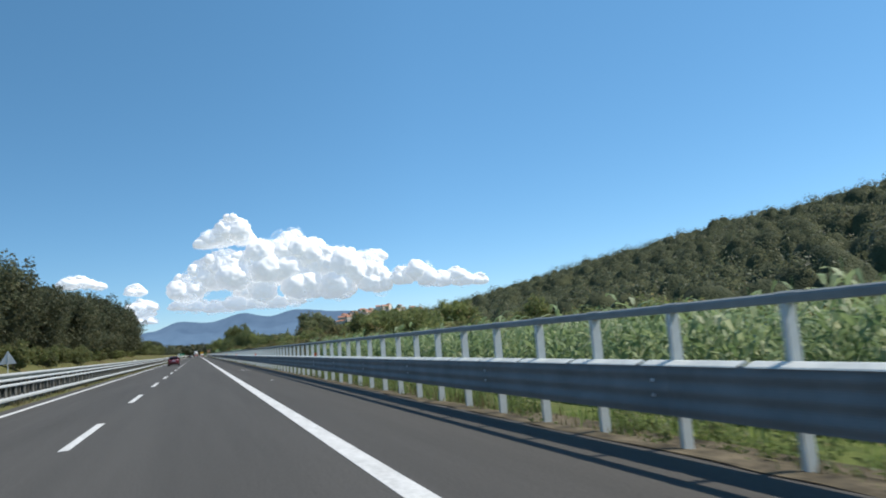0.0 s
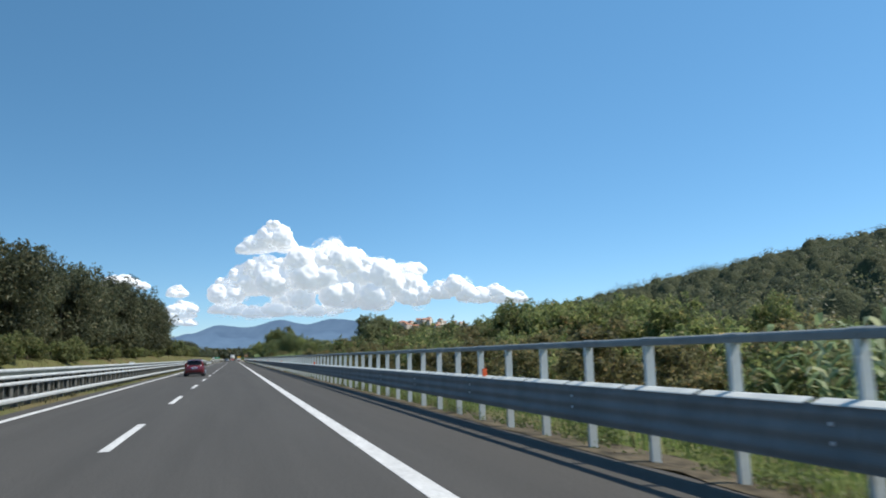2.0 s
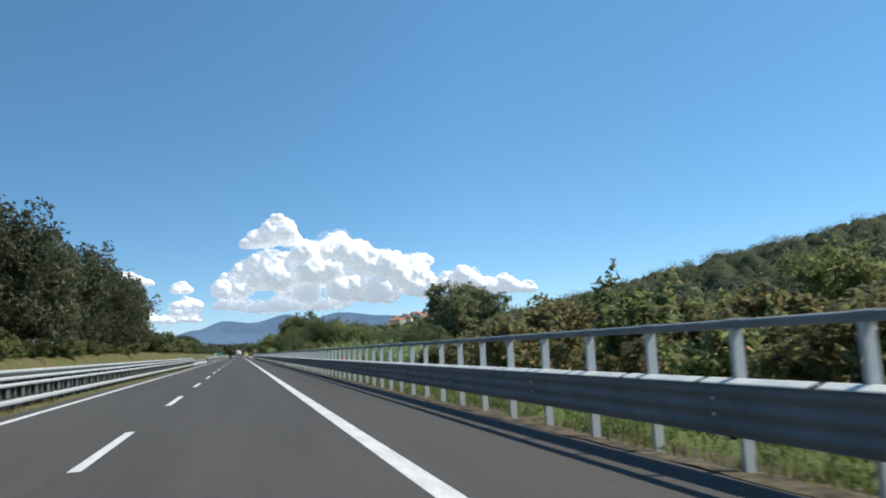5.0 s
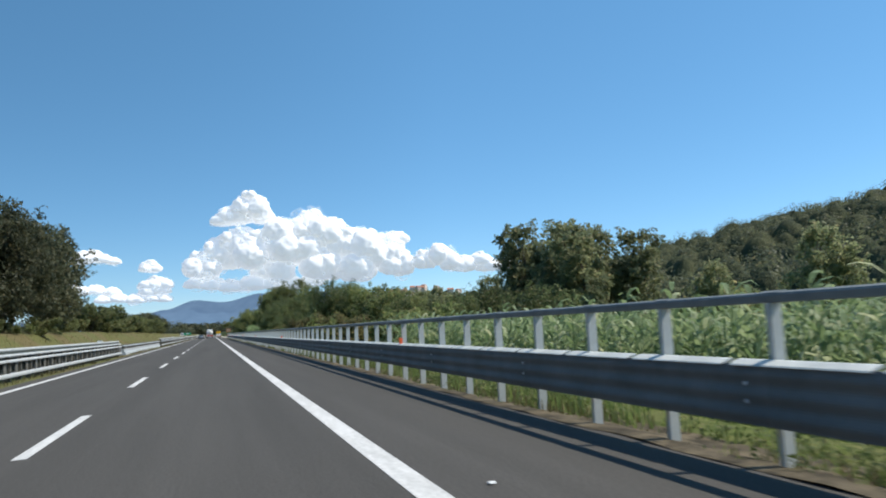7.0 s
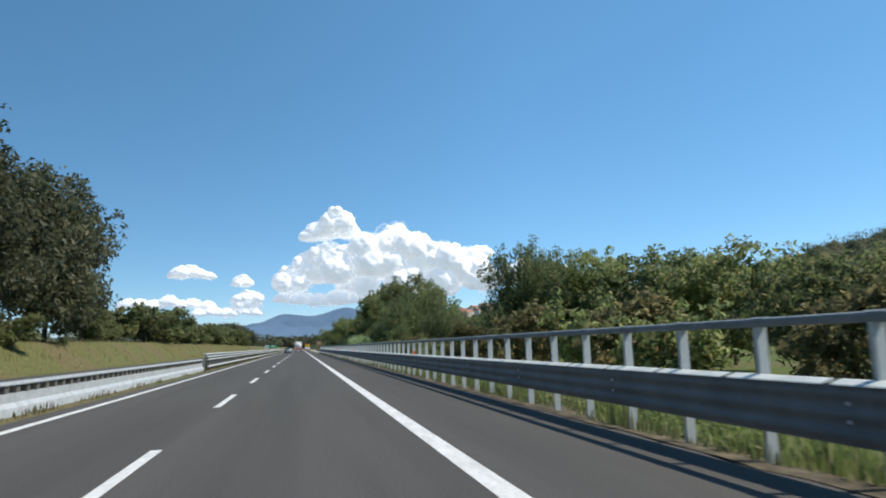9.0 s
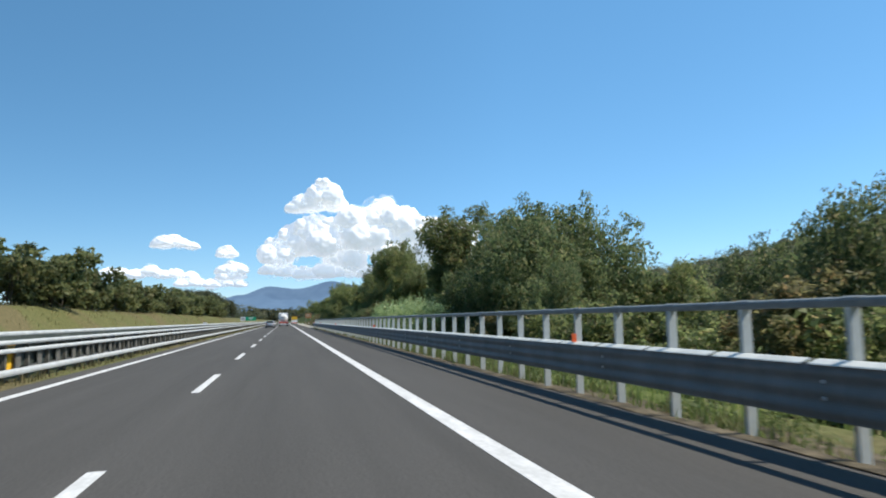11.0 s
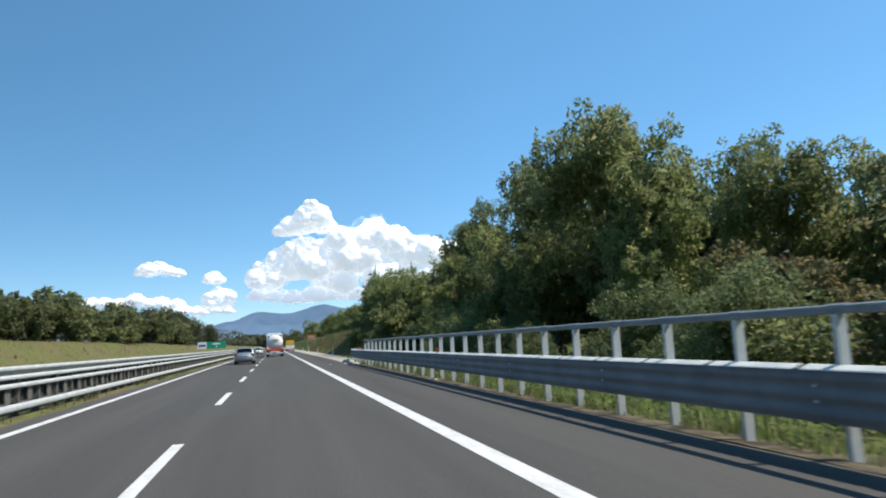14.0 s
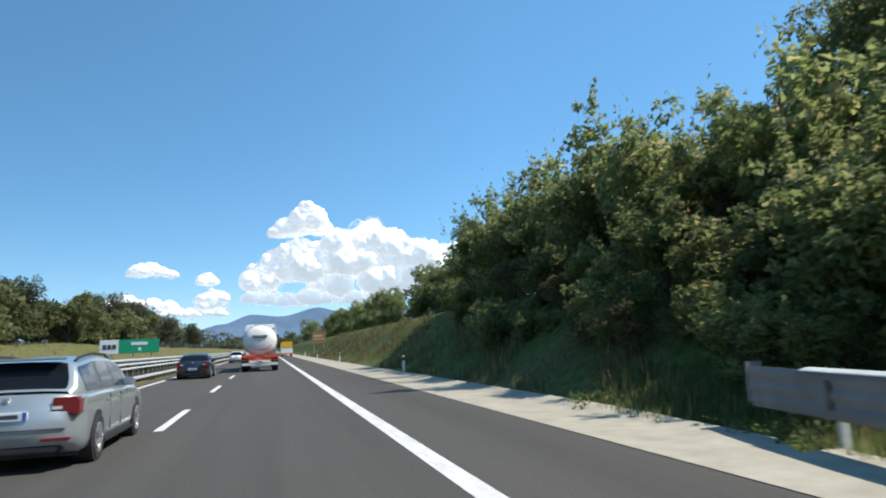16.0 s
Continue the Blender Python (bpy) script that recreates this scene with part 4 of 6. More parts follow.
for x, y, top in ((38, 247, 14.4), (41.5, 243, 14.0), (38, 236, 12.6), (43, 237, 12.4), (38.2, 249.5, 11.8), (43, 252, 13.0), (36.5, 230.5, 10.8), (46, 246, 12.2), (42, 229, 10.8), (37.5, 255, 8.2)):
    plant("poplar", x, y, top, 1.15, "poplars")
for i in range(16):
    plant(veg.choice(("poplar", "dark", "poplar", "poplar")), veg.uniform(25, 34), 208 + i * 6 + veg.uniform(-2, 2), veg.uniform(4.4, 6.4) + 1.4 * (i > 8), 1.0, "trees beside the field")
for i in range(8):
    plant(veg.choice(("broad", "broad2", "dark")), veg.uniform(21, 25), 243 + i * 4.2 + veg.uniform(-2, 2), veg.uniform(4.6, 6.2) + 2.8 * smoothstep(1, 6, i), 1.1, "wood edge")
for i in range(20):
    plant(veg.choice(("bush", "rust", "bush")), veg.uniform(10.5, 15.5), 276 + i * 1.9 + veg.uniform(-1, 1), veg.uniform(0.8, 2.6), 1.35, "thicket behind the barrier")
for i in range(10):
    plant(veg.choice(("broad", "dark", "bush")), veg.uniform(20, 27), 280 + i * 4.5 + veg.uniform(-2, 2), veg.uniform(4.2, 6.2), 1.1, "wood edge")
for i in range(7):
    plant(veg.choice(("broad", "broad2")), veg.uniform(24, 30), 330 + i * 11 + veg.uniform(-2, 2), veg.uniform(7.5, 9.5), 0.95, "wood edge")
for i in range(12):
    plant(veg.choice(("bush", "rust", "rust")), veg.uniform(11.5, 15), 215 + i * 5.5 + veg.uniform(-1, 1), veg.uniform(2.4, 4.2), 1.1, "thicket behind the barrier")
for x, y, top, kind, w in ((14.2, 288.0, 5.0, "dark", 0.7), (17.5, 271, 9.6, "dark", 0.62), (21, 276, 9.5, "dark", 0.8),
                           (12.2, 303.5, 4.4, "dark", 0.7), (11.6, 308, 4.0, "dark", 0.75), (12.0, 312.5, 4.6, "dark", 0.7), (11.8, 316.5, 4.2, "dark", 0.7), (13.8, 309, 7.8, "dark", 0.75), (14.6, 311.5, 9.2, "dark", 0.76), (15.4, 317.5, 9.0, "dark", 0.72), (18.5, 313, 9.4, "dark", 0.8),
                           (21.6, 350.5, 15.8, "broad", 0.92), (23.6, 341, 13.4, "broad", 0.92), (19.0, 353.5, 8.4, "broad2", 0.9), (23, 336, 6.5, "broad2", 1.2), (25.5, 348, 8.5, "broad", 1.1), (18.6, 344, 5.6, "bush2", 1.1), (20.2, 355.5, 11.0, "broad2", 0.78), (18.4, 348.5, 6.4, "bush2", 1.0),
                           (20.2, 391.5, 16.4, "broad", 0.84), (20.8, 379, 10.4, "broad", 0.82), (19.6, 386.5, 12.8, "broad2", 0.8), (20.6, 401.5, 16.2, "broad2", 0.78), (22.5, 410, 15.4, "broad", 0.76),
                           (21.2, 421, 16.2, "broad", 0.92), (18.6, 419, 10.8, "broad2", 0.9), (18.8, 426.5, 11.4, "broad", 0.85), (23.5, 428, 14.5, "broad2", 0.9), (17.4, 413, 8.8, "broad", 0.9), (19.0, 385, 8.6, "broad2", 0.95), (18.2, 397.5, 9.0, "broad2", 0.9), (18.2, 407.5, 11.2, "broad", 0.85),
                           (25.5, 377, 9.2, "poplar", 0.75), (28, 368, 8.6, "poplar", 0.9), (31, 383, 10.5, "poplar", 0.8), (17, 366, 4.6, "bush2", 1.2), (16, 373, 4.4, "rust", 1.2)):
    plant(kind, x, y, top, w, "wood edge")
# past the eighth, dark leaves stand for bushes in the trees' shade
for i in range(22):
    plant(veg.choice(("bush", "bush2", "rust", "bush")) if i < 8 else "dark", veg.uniform(10.5, 14), 345 + i * 3.0 + veg.uniform(-1, 1), veg.uniform(1.8, 4.2) - 0.5 * (i > 7), 1.2 if i < 8 else 0.9, "thicket behind the barrier")
for i in range(12):
    y = 421 + i * 2.6
    plant(veg.choice(("bush2", "bush", "bush2")), veg.uniform(12.9, 14.3), y, lerp_keys(((415, 8.6), (424, 9.2), (432, 10.6), (442, 10.8), (476, 8.4)), y) + veg.uniform(-0.8, 0.4), 0.95, "thicket on the cut bank")
for i in range(16):
    plant(veg.choice(("bush", "rust", "bush")), veg.uniform(8.4, 9.8), 416.5 + i * 1.3, veg.uniform(2.2, 3.4), 1.25, "thicket on the cut bank")
for i in range(12):
    plant(veg.choice(("bush", "rust", "bush2")), veg.uniform(11.6, 13.2), 402 + i * 3.4, veg.uniform(3.8, 5.4), 1.25, "thicket on the cut bank")
for i in range(14):
    plant(veg.choice(("bush", "bush2", "bush")), veg.uniform(15.0, 17.5), 416 + i * 2.8 + veg.uniform(-1, 1), veg.uniform(7.4, 9.4), 1.2, "thicket on the cut bank")
for i in range(9):
    plant(veg.choice(("bush", "bush2", "broad2")), veg.uniform(17.2, 19.5), 454 + i * 3.4 + veg.uniform(-1, 1), veg.uniform(8.4, 10.2), 1.0, "thicket on the cut bank")
for i in range(22):
    plant(veg.choice(("bush", "rust", "bush2")), veg.uniform(9.8, 11.8), 415 + i * 1.25, veg.uniform(3.8, 5.6), 1.2, "thicket on the cut bank")
for i in range(20):
    y = 478 + i * 9
    plant(veg.choice(("broad", "broad2", "broad2")), veg.uniform(18.5, 25), y, veg.uniform(9, 13), 1.0, "trees on the cut bank")
for i in range(14):
    plant(veg.choice(("bush2", "bush")), veg.uniform(16.5, 18), 480 + i * 9, veg.uniform(6.5, 8.5), 1.2, "thicket on the cut bank")
for i in range(10):
    plant("broad", veg.uniform(10, 40), 670 + i * 25, veg.uniform(10, 16), 1.2, "trees on the cut bank")

# left side: tall trees on the bank, then a hedge
for i in range(23):
    y = 104 + i * 8.8
    plant(veg.choice(("oak", "oak2")), -27.0 - veg.uniform(0, 4), y + veg.uniform(-2, 2), 18.0 + 3.6 * smoothstep(150, 250, y) + veg.uniform(-1.6, 1.2), 0.92, "tall trees on the bank")
plant("oak2", -28.8, 307.5, 23.4, 0.86, "tall trees on the bank")
for i in range(12):
    plant(veg.choice(("oak", "oak2")), -37 - veg.uniform(0, 6), 110 + i * 16, veg.uniform(17, 20), 1.0, "tall trees on the bank")
for i in range(22):
    plant("bush", -23.6 - veg.uniform(0, 1.5), 100 + i * 9.5 + veg.uniform(-3, 3), veg.uniform(3.4, 5.0), 1.2, "bushes on the bank")
for i in range(26):
    plant("hedge", -23.0 - veg.uniform(0, 3), 96 + i * 7.6 + veg.uniform(-2, 2), veg.uniform(3.4, 5.6), 1.15, "bushes on the bank")
for i in range(58):
    plant("hedge", -26 - veg.uniform(0, 5), 326 + i * 4.4 + veg.uniform(-1, 1), veg.uniform(7.6, 10.6), 1.1, "hedge on the bank")
for x, y, top in ((-33, 505, 13.0), (-32, 556, 15.0), (-36, 606, 17.0), (-34, 640, 15.0), (-30, 585, 13.0), (-36, 570, 15), (-33, 490, 9.0), (-38, 700, 17), (-36, 760, 17), (-31, 575, 14.5), (-33, 592, 15.5), (-34, 545, 13.5)):
    plant("oak", x, y, top, 1.1, "trees behind the hedge")
# trees added to shade the thicket and close gaps in the wood edge
for i in range(7):
    plant("dark", veg.uniform(23.2, 25.4), 386 + i * 4.0, veg.uniform(10.5, 13), 0.72, "wood edge")
for i in range(9):
    plant("rust", veg.uniform(18, 27), 114 + i * 2.1, veg.uniform(4.4, 5.8), 1.1, "thicket behind the barrier")
for ob in list(PROTO.values()):
    for o in list(ob.children_recursive) + [ob]:
        bpy.data.objects.remove(o)


def woods(name, spots, size, per, mat, label, seed, spray=1.0):
    """Far woods as one sheet of crowns, each a clump of leaf sprays."""
    rng = np.random.default_rng(seed)
    c = np.array(spots)
    k = len(c)
    r = size * rng.uniform(0.65, 1.35, k)
    d = rng.normal(size=(k, per, 3))
    d[..., 2] = np.abs(d[..., 2]) * 1.1 - 0.25
    d /= np.linalg.norm(d, axis=2)[..., None]
    pos = c[:, None] + d * (r[:, None] * rng.uniform(0.75, 1.1, (k, per)))[..., None] + np.array([0, 0, 1]) * (r * 0.7)[:, None, None]
    pos = pos.reshape(-1, 3)
    n = d.reshape(-1, 3) + rng.normal(size=(k * per, 3)) * 0.28 + np.array([0, 0, 0.25])
    n /= np.linalg.norm(n, axis=1)[:, None]
    u = np.cross(n, rng.normal(size=n.shape))
    u /= np.linalg.norm(u, axis=1)[:, None]
    v = np.cross(n, u)
    s = np.repeat(r, per)[:, None] * spray * rng.uniform(0.12, 0.24, (k * per, 1))
    q = np.stack([pos - u * s - v * s, pos - u * s + v * s, pos + u * s * 1.1], 1).reshape(-1, 3)
    return tagged(new(name, leaves_mesh(name, q, mat)), label, "woods", kind="stuff")


wr = random.Random(5)
cx = np.arange(118.0, 560.0, 2.1)
cy = np.arange(120.0, 1240.0, 2.4)
base = np.array([[ground_z(x, y) for x in cx] for y in cy])
top = base.copy()
spots = []
for _ in range(4400):
    x, y, r = wr.uniform(122, 556), wr.uniform(124, 1236), wr.uniform(3.8, 8.6)
    hgt = wr.uniform(6.5, 12.5) * (r / 6) ** 0.5
    i0, i1 = max(0, int((x - r - 118) / 2.1)), min(len(cx), int((x + r - 118) / 2.1) + 2)
    j0, j1 = max(0, int((y - r - 120) / 2.4)), min(len(cy), int((y + r - 120) / 2.4) + 2)
    d2 = ((cx[i0:i1] - x)[None, :] ** 2 + (cy[j0:j1] - y)[:, None] ** 2) / r ** 2
    g = ground_z(x, y)
    dome = g + hgt * np.sqrt(np.clip(1 - d2, 0, 1))
    top[j0:j1, i0:i1] = np.maximum(top[j0:j1, i0:i1], np.where(d2 < 1, dome, -99))
    spots.append((x, y, g + hgt - 4.6))
crng = np.random.default_rng(77)
top += crng.normal(size=top.shape) * 0.35
cxx, cyy = np.meshgrid(cx, cy)
cxx = cxx + crng.uniform(-0.6, 0.6, cxx.shape)
cyy = cyy + crng.uniform(-0.6, 0.6, cyy.shape)
cv = np.stack([cxx, cyy, top], -1).reshape(-1, 3)
ny, nx = top.shape
idx = np.arange(ny * nx).reshape(ny, nx)
cf = np.stack([idx[:-1, :-1], idx[:-1, 1:], idx[1:, 1:], idx[1:, :-1]], -1).reshape(-1, 4)
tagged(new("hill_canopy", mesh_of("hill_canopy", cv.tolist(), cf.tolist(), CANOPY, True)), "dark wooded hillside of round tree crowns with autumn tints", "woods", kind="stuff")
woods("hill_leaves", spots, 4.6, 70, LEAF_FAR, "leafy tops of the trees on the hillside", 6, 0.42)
spots = []
for _ in range(900):
    x, y = wr.uniform(60, 700), wr.uniform(1150, 1560)
    spots.append((x, y, ground_z(x, y) - 6))
woods("town_hill_woods", spots, 6, 50, LEAF_FAR, "dark woods below the hill town", 7)
spots = []
for _ in range(640):
    x, y = wr.uniform(48, 130), wr.uniform(60, 760)
    spots.append((x, y, ground_z(x, y)))
woods("field_woods", spots, 2.8, 260, LEAF_MIX, "green scrub and trees between field and hill", 8, 0.42)
spots = []
for _ in range(760):
    y = wr.uniform(560, 2400)
    side = wr.choice((-1, 1))
    x = -wr.uniform(32, 160 + y * 0.1) if side < 0 else wr.uniform(26, 120 + y * 0.12)
    spots.append((x, y, ground_z(x, y)))
woods("far_woods", spots, 6.0, 190, LEAF_FAR, "distant trees on both sides of the motorway", 9, 0.55)
spots = [(wr.uniform(-70, 90), wr.uniform(1520, 2300), -1) for _ in range(420)]
woods("valley_woods", spots, 12.0, 60, LEAF_FAR, "dark trees closing the valley ahead", 10)


def blades(name, roots, heights, width, mat, label, category, seed, bend=0.35):
    """Grass: bent single blades of two quads."""
    rng = np.random.default_rng(seed)
    p = np.asarray(roots, dtype=float)
    h = np.asarray(heights, dtype=float)[:, None]
    n = len(p)
    a = rng.uniform(0, 2 * np.pi, n)
    side = np.stack([np.cos(a), np.sin(a), np.zeros(n)], 1)
    lean = np.stack([-np.sin(a), np.cos(a), np.zeros(n)], 1) * rng.uniform(-1, 1, (n, 1)) * bend
    w = width * rng.uniform(0.6, 1.4, (n, 1))
    up = np.array([0, 0, 1.0])
    mid = p + up * h * 0.55 + lean * h * 0.35
    tip = p + up * h + lean * h
    vs = np.stack([p - side * w, p + side * w, mid + side * w * 0.8, mid - side * w * 0.8, tip + side * w * 0.15, tip - side * w * 0.15], 1).reshape(-1, 3)
    f = []
    for i in range(n):
        b = 6 * i
        f.append((b, b + 1, b + 2, b + 3))
        f.append((b + 3, b + 2, b + 4, b + 5))
    me = bpy.data.meshes.new(name)
    me.from_pydata(vs.tolist(), [], f)
    me.materials.append(mat)
    return tagged(new(name, me), label, category, kind="stuff")


def tall_plants(name, roots, height, leaf_n, leaf_len, leaf_w, mat, label, category, seed):
    """Maize or reed: an upright stalk with long arching leaves, many plants in one sheet."""
    rng = np.random.default_rng(seed)
    vs, fs = [], []
    for x, y in roots:
        z = ground_z(x, y)
        H = height * rng.uniform(0.8, 1.12)
        tilt = rng.normal(size=2) * 0.05
        for q in range(2):
            a = q * 1.57 + rng.uniform(0, 1)
            dx, dy = 0.014 * math.cos(a), 0.014 * math.sin(a)
            b = len(vs)
            vs += [(x - dx, y - dy, z), (x + dx, y + dy, z), (x + dx * 0.5 + tilt[0] * H, y + dy * 0.5 + tilt[1] * H, z + H), (x - dx * 0.5 + tilt[0] * H, y - dy * 0.5 + tilt[1] * H, z + H)]
            fs.append((b, b + 1, b + 2, b + 3))
        for k in range(leaf_n):
            t = 0.12 + 0.86 * (k + rng.uniform(0, 0.7)) / leaf_n
            a = (k % 2) * math.pi + rng.normal() * 0.9 + x
            L = leaf_len * rng.uniform(0.7, 1.2) * (1.1 - 0.45 * t)
            c = np.array([x + tilt[0] * H * t, y + tilt[1] * H * t, z + H * t])
            out = np.array([math.cos(a), math.sin(a), 0])
            sd = np.array([-math.sin(a), math.cos(a), 0]) * leaf_w
            m1 = c + out * L * 0.35 + np.array([0, 0, L * 0.33])
            m2 = c + out * L * 0.72 + np.array([0, 0, L * 0.42])
            e = c + out * L * 0.98 + np.array([0, 0, L * rng.uniform(0.0, 0.4)])
            b = len(vs)
            for p, w in ((c, 0.5), (m1, 1.0), (m2, 0.85), (e, 0.1)):
                vs += [tuple(p - sd * w), tuple(p + sd * w + np.array([0, 0, 0.015]))]
            fs += [(b, b + 1, b + 3, b + 2), (b + 2, b + 3, b + 5, b + 4), (b + 4, b + 5, b + 7, b + 6)]
    return tagged(new(name, mesh_of(name, vs, fs, mat)), label, category, kind="stuff")


cr = random.Random(31)
corn = []
for y0, y1, deep in ((-8, 58, 6.5), (163, 207, 7.5)):
    x = 9.6
    while x < 9.6 + deep:
        y = y0
        while y < y1:
            corn.append((x + cr.uniform(-0.12, 0.12), y + cr.uniform(-0.1, 0.1)))
            y += 0.36
        x += 0.62
tall_plants("maize_field", corn, 2.8, 10, 0.80, 0.056, CORN_LEAF, "tall green maize growing close behind the guardrail", "maize", 14)
reeds = [(cr.uniform(8.6, 13.0), cr.uniform(317.5, 341.5)) for _ in range(1300)]
tall_plants("reed_bed", reeds, 3.5, 12, 0.62, 0.034, REED_LEAF, "tall pale green giant reeds behind the guardrail", "reeds", 15)

gr = np.random.default_rng(40)


def strip(n, x0, x1, y0, y1, h0, h1, power=1.0):
    x = x0 + (x1 - x0) * gr.random(n) ** power
    y = gr.uniform(y0, y1, n)
    dens = np.array([noise.noise((a * 0.6, b * 0.35, 7)) for a, b in zip(x, y)])
    keep_ = dens > gr.uniform(-0.25, 0.3, n)
    x, y = x[keep_], y[keep_]
    z = np.array([ground_z(a, b) for a, b in zip(x, y)]) - 0.02
    h = gr.uniform(h0, h1, len(x)) * (0.7 + 0.8 * np.clip(dens[keep_] + 0.3, 0, 1))
    return np.stack([x, y, z], 1), h


p, h = strip(90000, 5.6, 9.3, -6, 402, 0.08, 0.38, 1.5)
blades("verge_grass", p, h, 0.016, GRASS_BLADE, "uneven green grass and weeds on the verge under the guardrail", "grass", 41)
p, h = strip(30000, 5.12, 5.75, -6, 402, 0.03, 0.14, 0.6)
blades("short_verge_grass", p, h, 0.014, GRASS_BLADE, "short green tufts creeping over the soil at the posts", "grass", 46)
p, h = strip(26000, 5.2, 6.4, 205, 402, 0.10, 0.32)
blades("rank_verge_grass", p, h, 0.015, GRASS_BLADE, "fresh green grass standing round the feet of the posts", "grass", 49)
p, h = strip(5000, 5.25, 6.9, 399.5, 404.5, 0.08, 0.26)
blades("slab_edge_grass", p, h, 0.014, GRASS_BLADE, "green grass creeping over the near end of the drain slab", "grass", 50)
p, h = strip(20000, 6.15, 8.4, 399, 421, 0.12, 0.36)
blades("weedy_grass", p, h, 0.013, GRASS_BLADE, "green weeds behind the end of the guardrail", "grass", 47)
wc, wrad = [], []
wrng = np.random.default_rng(48)
while len(wc) < 2300:
    y = wrng.uniform(-6, 421)
    x = 5.08 + 1.6 * wrng.random() ** 0.8 if y < 400 else wrng.uniform(6.1, 8.2)
    if noise.noise((x * 0.8, y * 0.45, 5)) < wrng.uniform(-0.4, 0.25):
        continue
    r = wrng.uniform(0.07, 0.26) ** 1.1 * (0.6 + 0.9 * min(1.0, max(0.0, (x - 5.08) / 0.9)))
    wc.append((x, y, ground_z(x, y) + 0.05 + r * 0.45))
    wrad.append(r)
tagged(new("verge_weeds", leaves_mesh("verge_weeds", leaf_cloud(wrng, np.array(wc), np.array(wrad), 120000, 0.036, 0.6), GRASS_BLADE)),
       "low leafy green weeds round the feet of the posts", "weeds", kind="stuff")
p, h = strip(36000, 5.2, 6.6, -6, 401, 0.05, 0.26)
blades("dry_verge_grass", p, h, 0.012, DRY_BLADE, "dry straw-coloured grass on the verge", "grass", 42)
p, h = strip(26000, 6.6, 11.5, 409, 520, 0.15, 0.5)
blades("bank_grass", p, h, 0.018, DRY_BLADE, "yellowed grass on the cut bank", "grass", 43)
p, h = strip(14000, -6.5, -6.15, -10, 520, 0.05, 0.2)
blades("median_grass", p, h, 0.012, DRY_BLADE, "dry grass along the foot of the median barrier", "grass", 44)
p, h = strip(30000, -34, -20.6, 90, 560, 0.15, 0.4)
blades("left_bank_grass", p, h, 0.022, DRY_BLADE, "dry grass on the far bank", "grass", 45)

# ---------------------------------------------------------------- vehicles
def wheel(parent, x, y, r, wide, side):
    w = part("wheel", boxed(-0.02, 0.02, -0.02, 0.02, -0.02, 0.02), TYRE, parent)
    w.location = (x, y, r)
    bm = bmesh.new()
    n = 28
    prof = [(0.62 * r, -0.5), (0.93 * r, -0.5), (r, -0.32), (r, 0.32), (0.93 * r, 0.5), (0.62 * r, 0.5)]
    rings = [[bm.verts.new((wide * b, a * math.cos(2 * math.pi * i / n), a * math.sin(2 * math.pi * i / n))) for a, b in prof] for i in range(n)]
    for i in range(n):
        j = (i + 1) % n
        for k in range(len(prof)):
            m = (k + 1) % len(prof)
            bm.faces.new((rings[i][k], rings[i][m], rings[j][m], rings[j][k]))
    bmesh.ops.recalc_face_normals(bm, faces=bm.faces)
    part("tyre", bm, TYRE, w)
    bm = bmesh.new()
    rod(bm, (side * wide * 0.30, 0, 0), (side * wide * 0.36, 0, 0), 0.63 * r, 0.63 * r, 28)
    for i in range(5):
        a = 2 * math.pi * i / 5
        rod(bm, (side * wide * 0.46, 0.05 * math.cos(a), 0.05 * math.sin(a)), (side * wide * 0.44, 0.62 * r * math.cos(a), 0.62 * r * math.sin(a)), 0.045, 0.035, 6)
    rod(bm, (side * wide * 0.34, 0, 0), (side * wide * 0.49, 0, 0), 0.07, 0.05, 12)
    for i in range(n):
        a, b = 2 * math.pi * i / n, 2 * math.pi * (i + 1) / n
        rod(bm, (side * wide * 0.46, 0.63 * r * math.cos(a), 0.63 * r * math.sin(a)), (side * wide * 0.46, 0.63 * r * math.cos(b), 0.63 * r * math.sin(b)), 0.018, 0.018, 5)
    part("rim", bm, RIM, w)


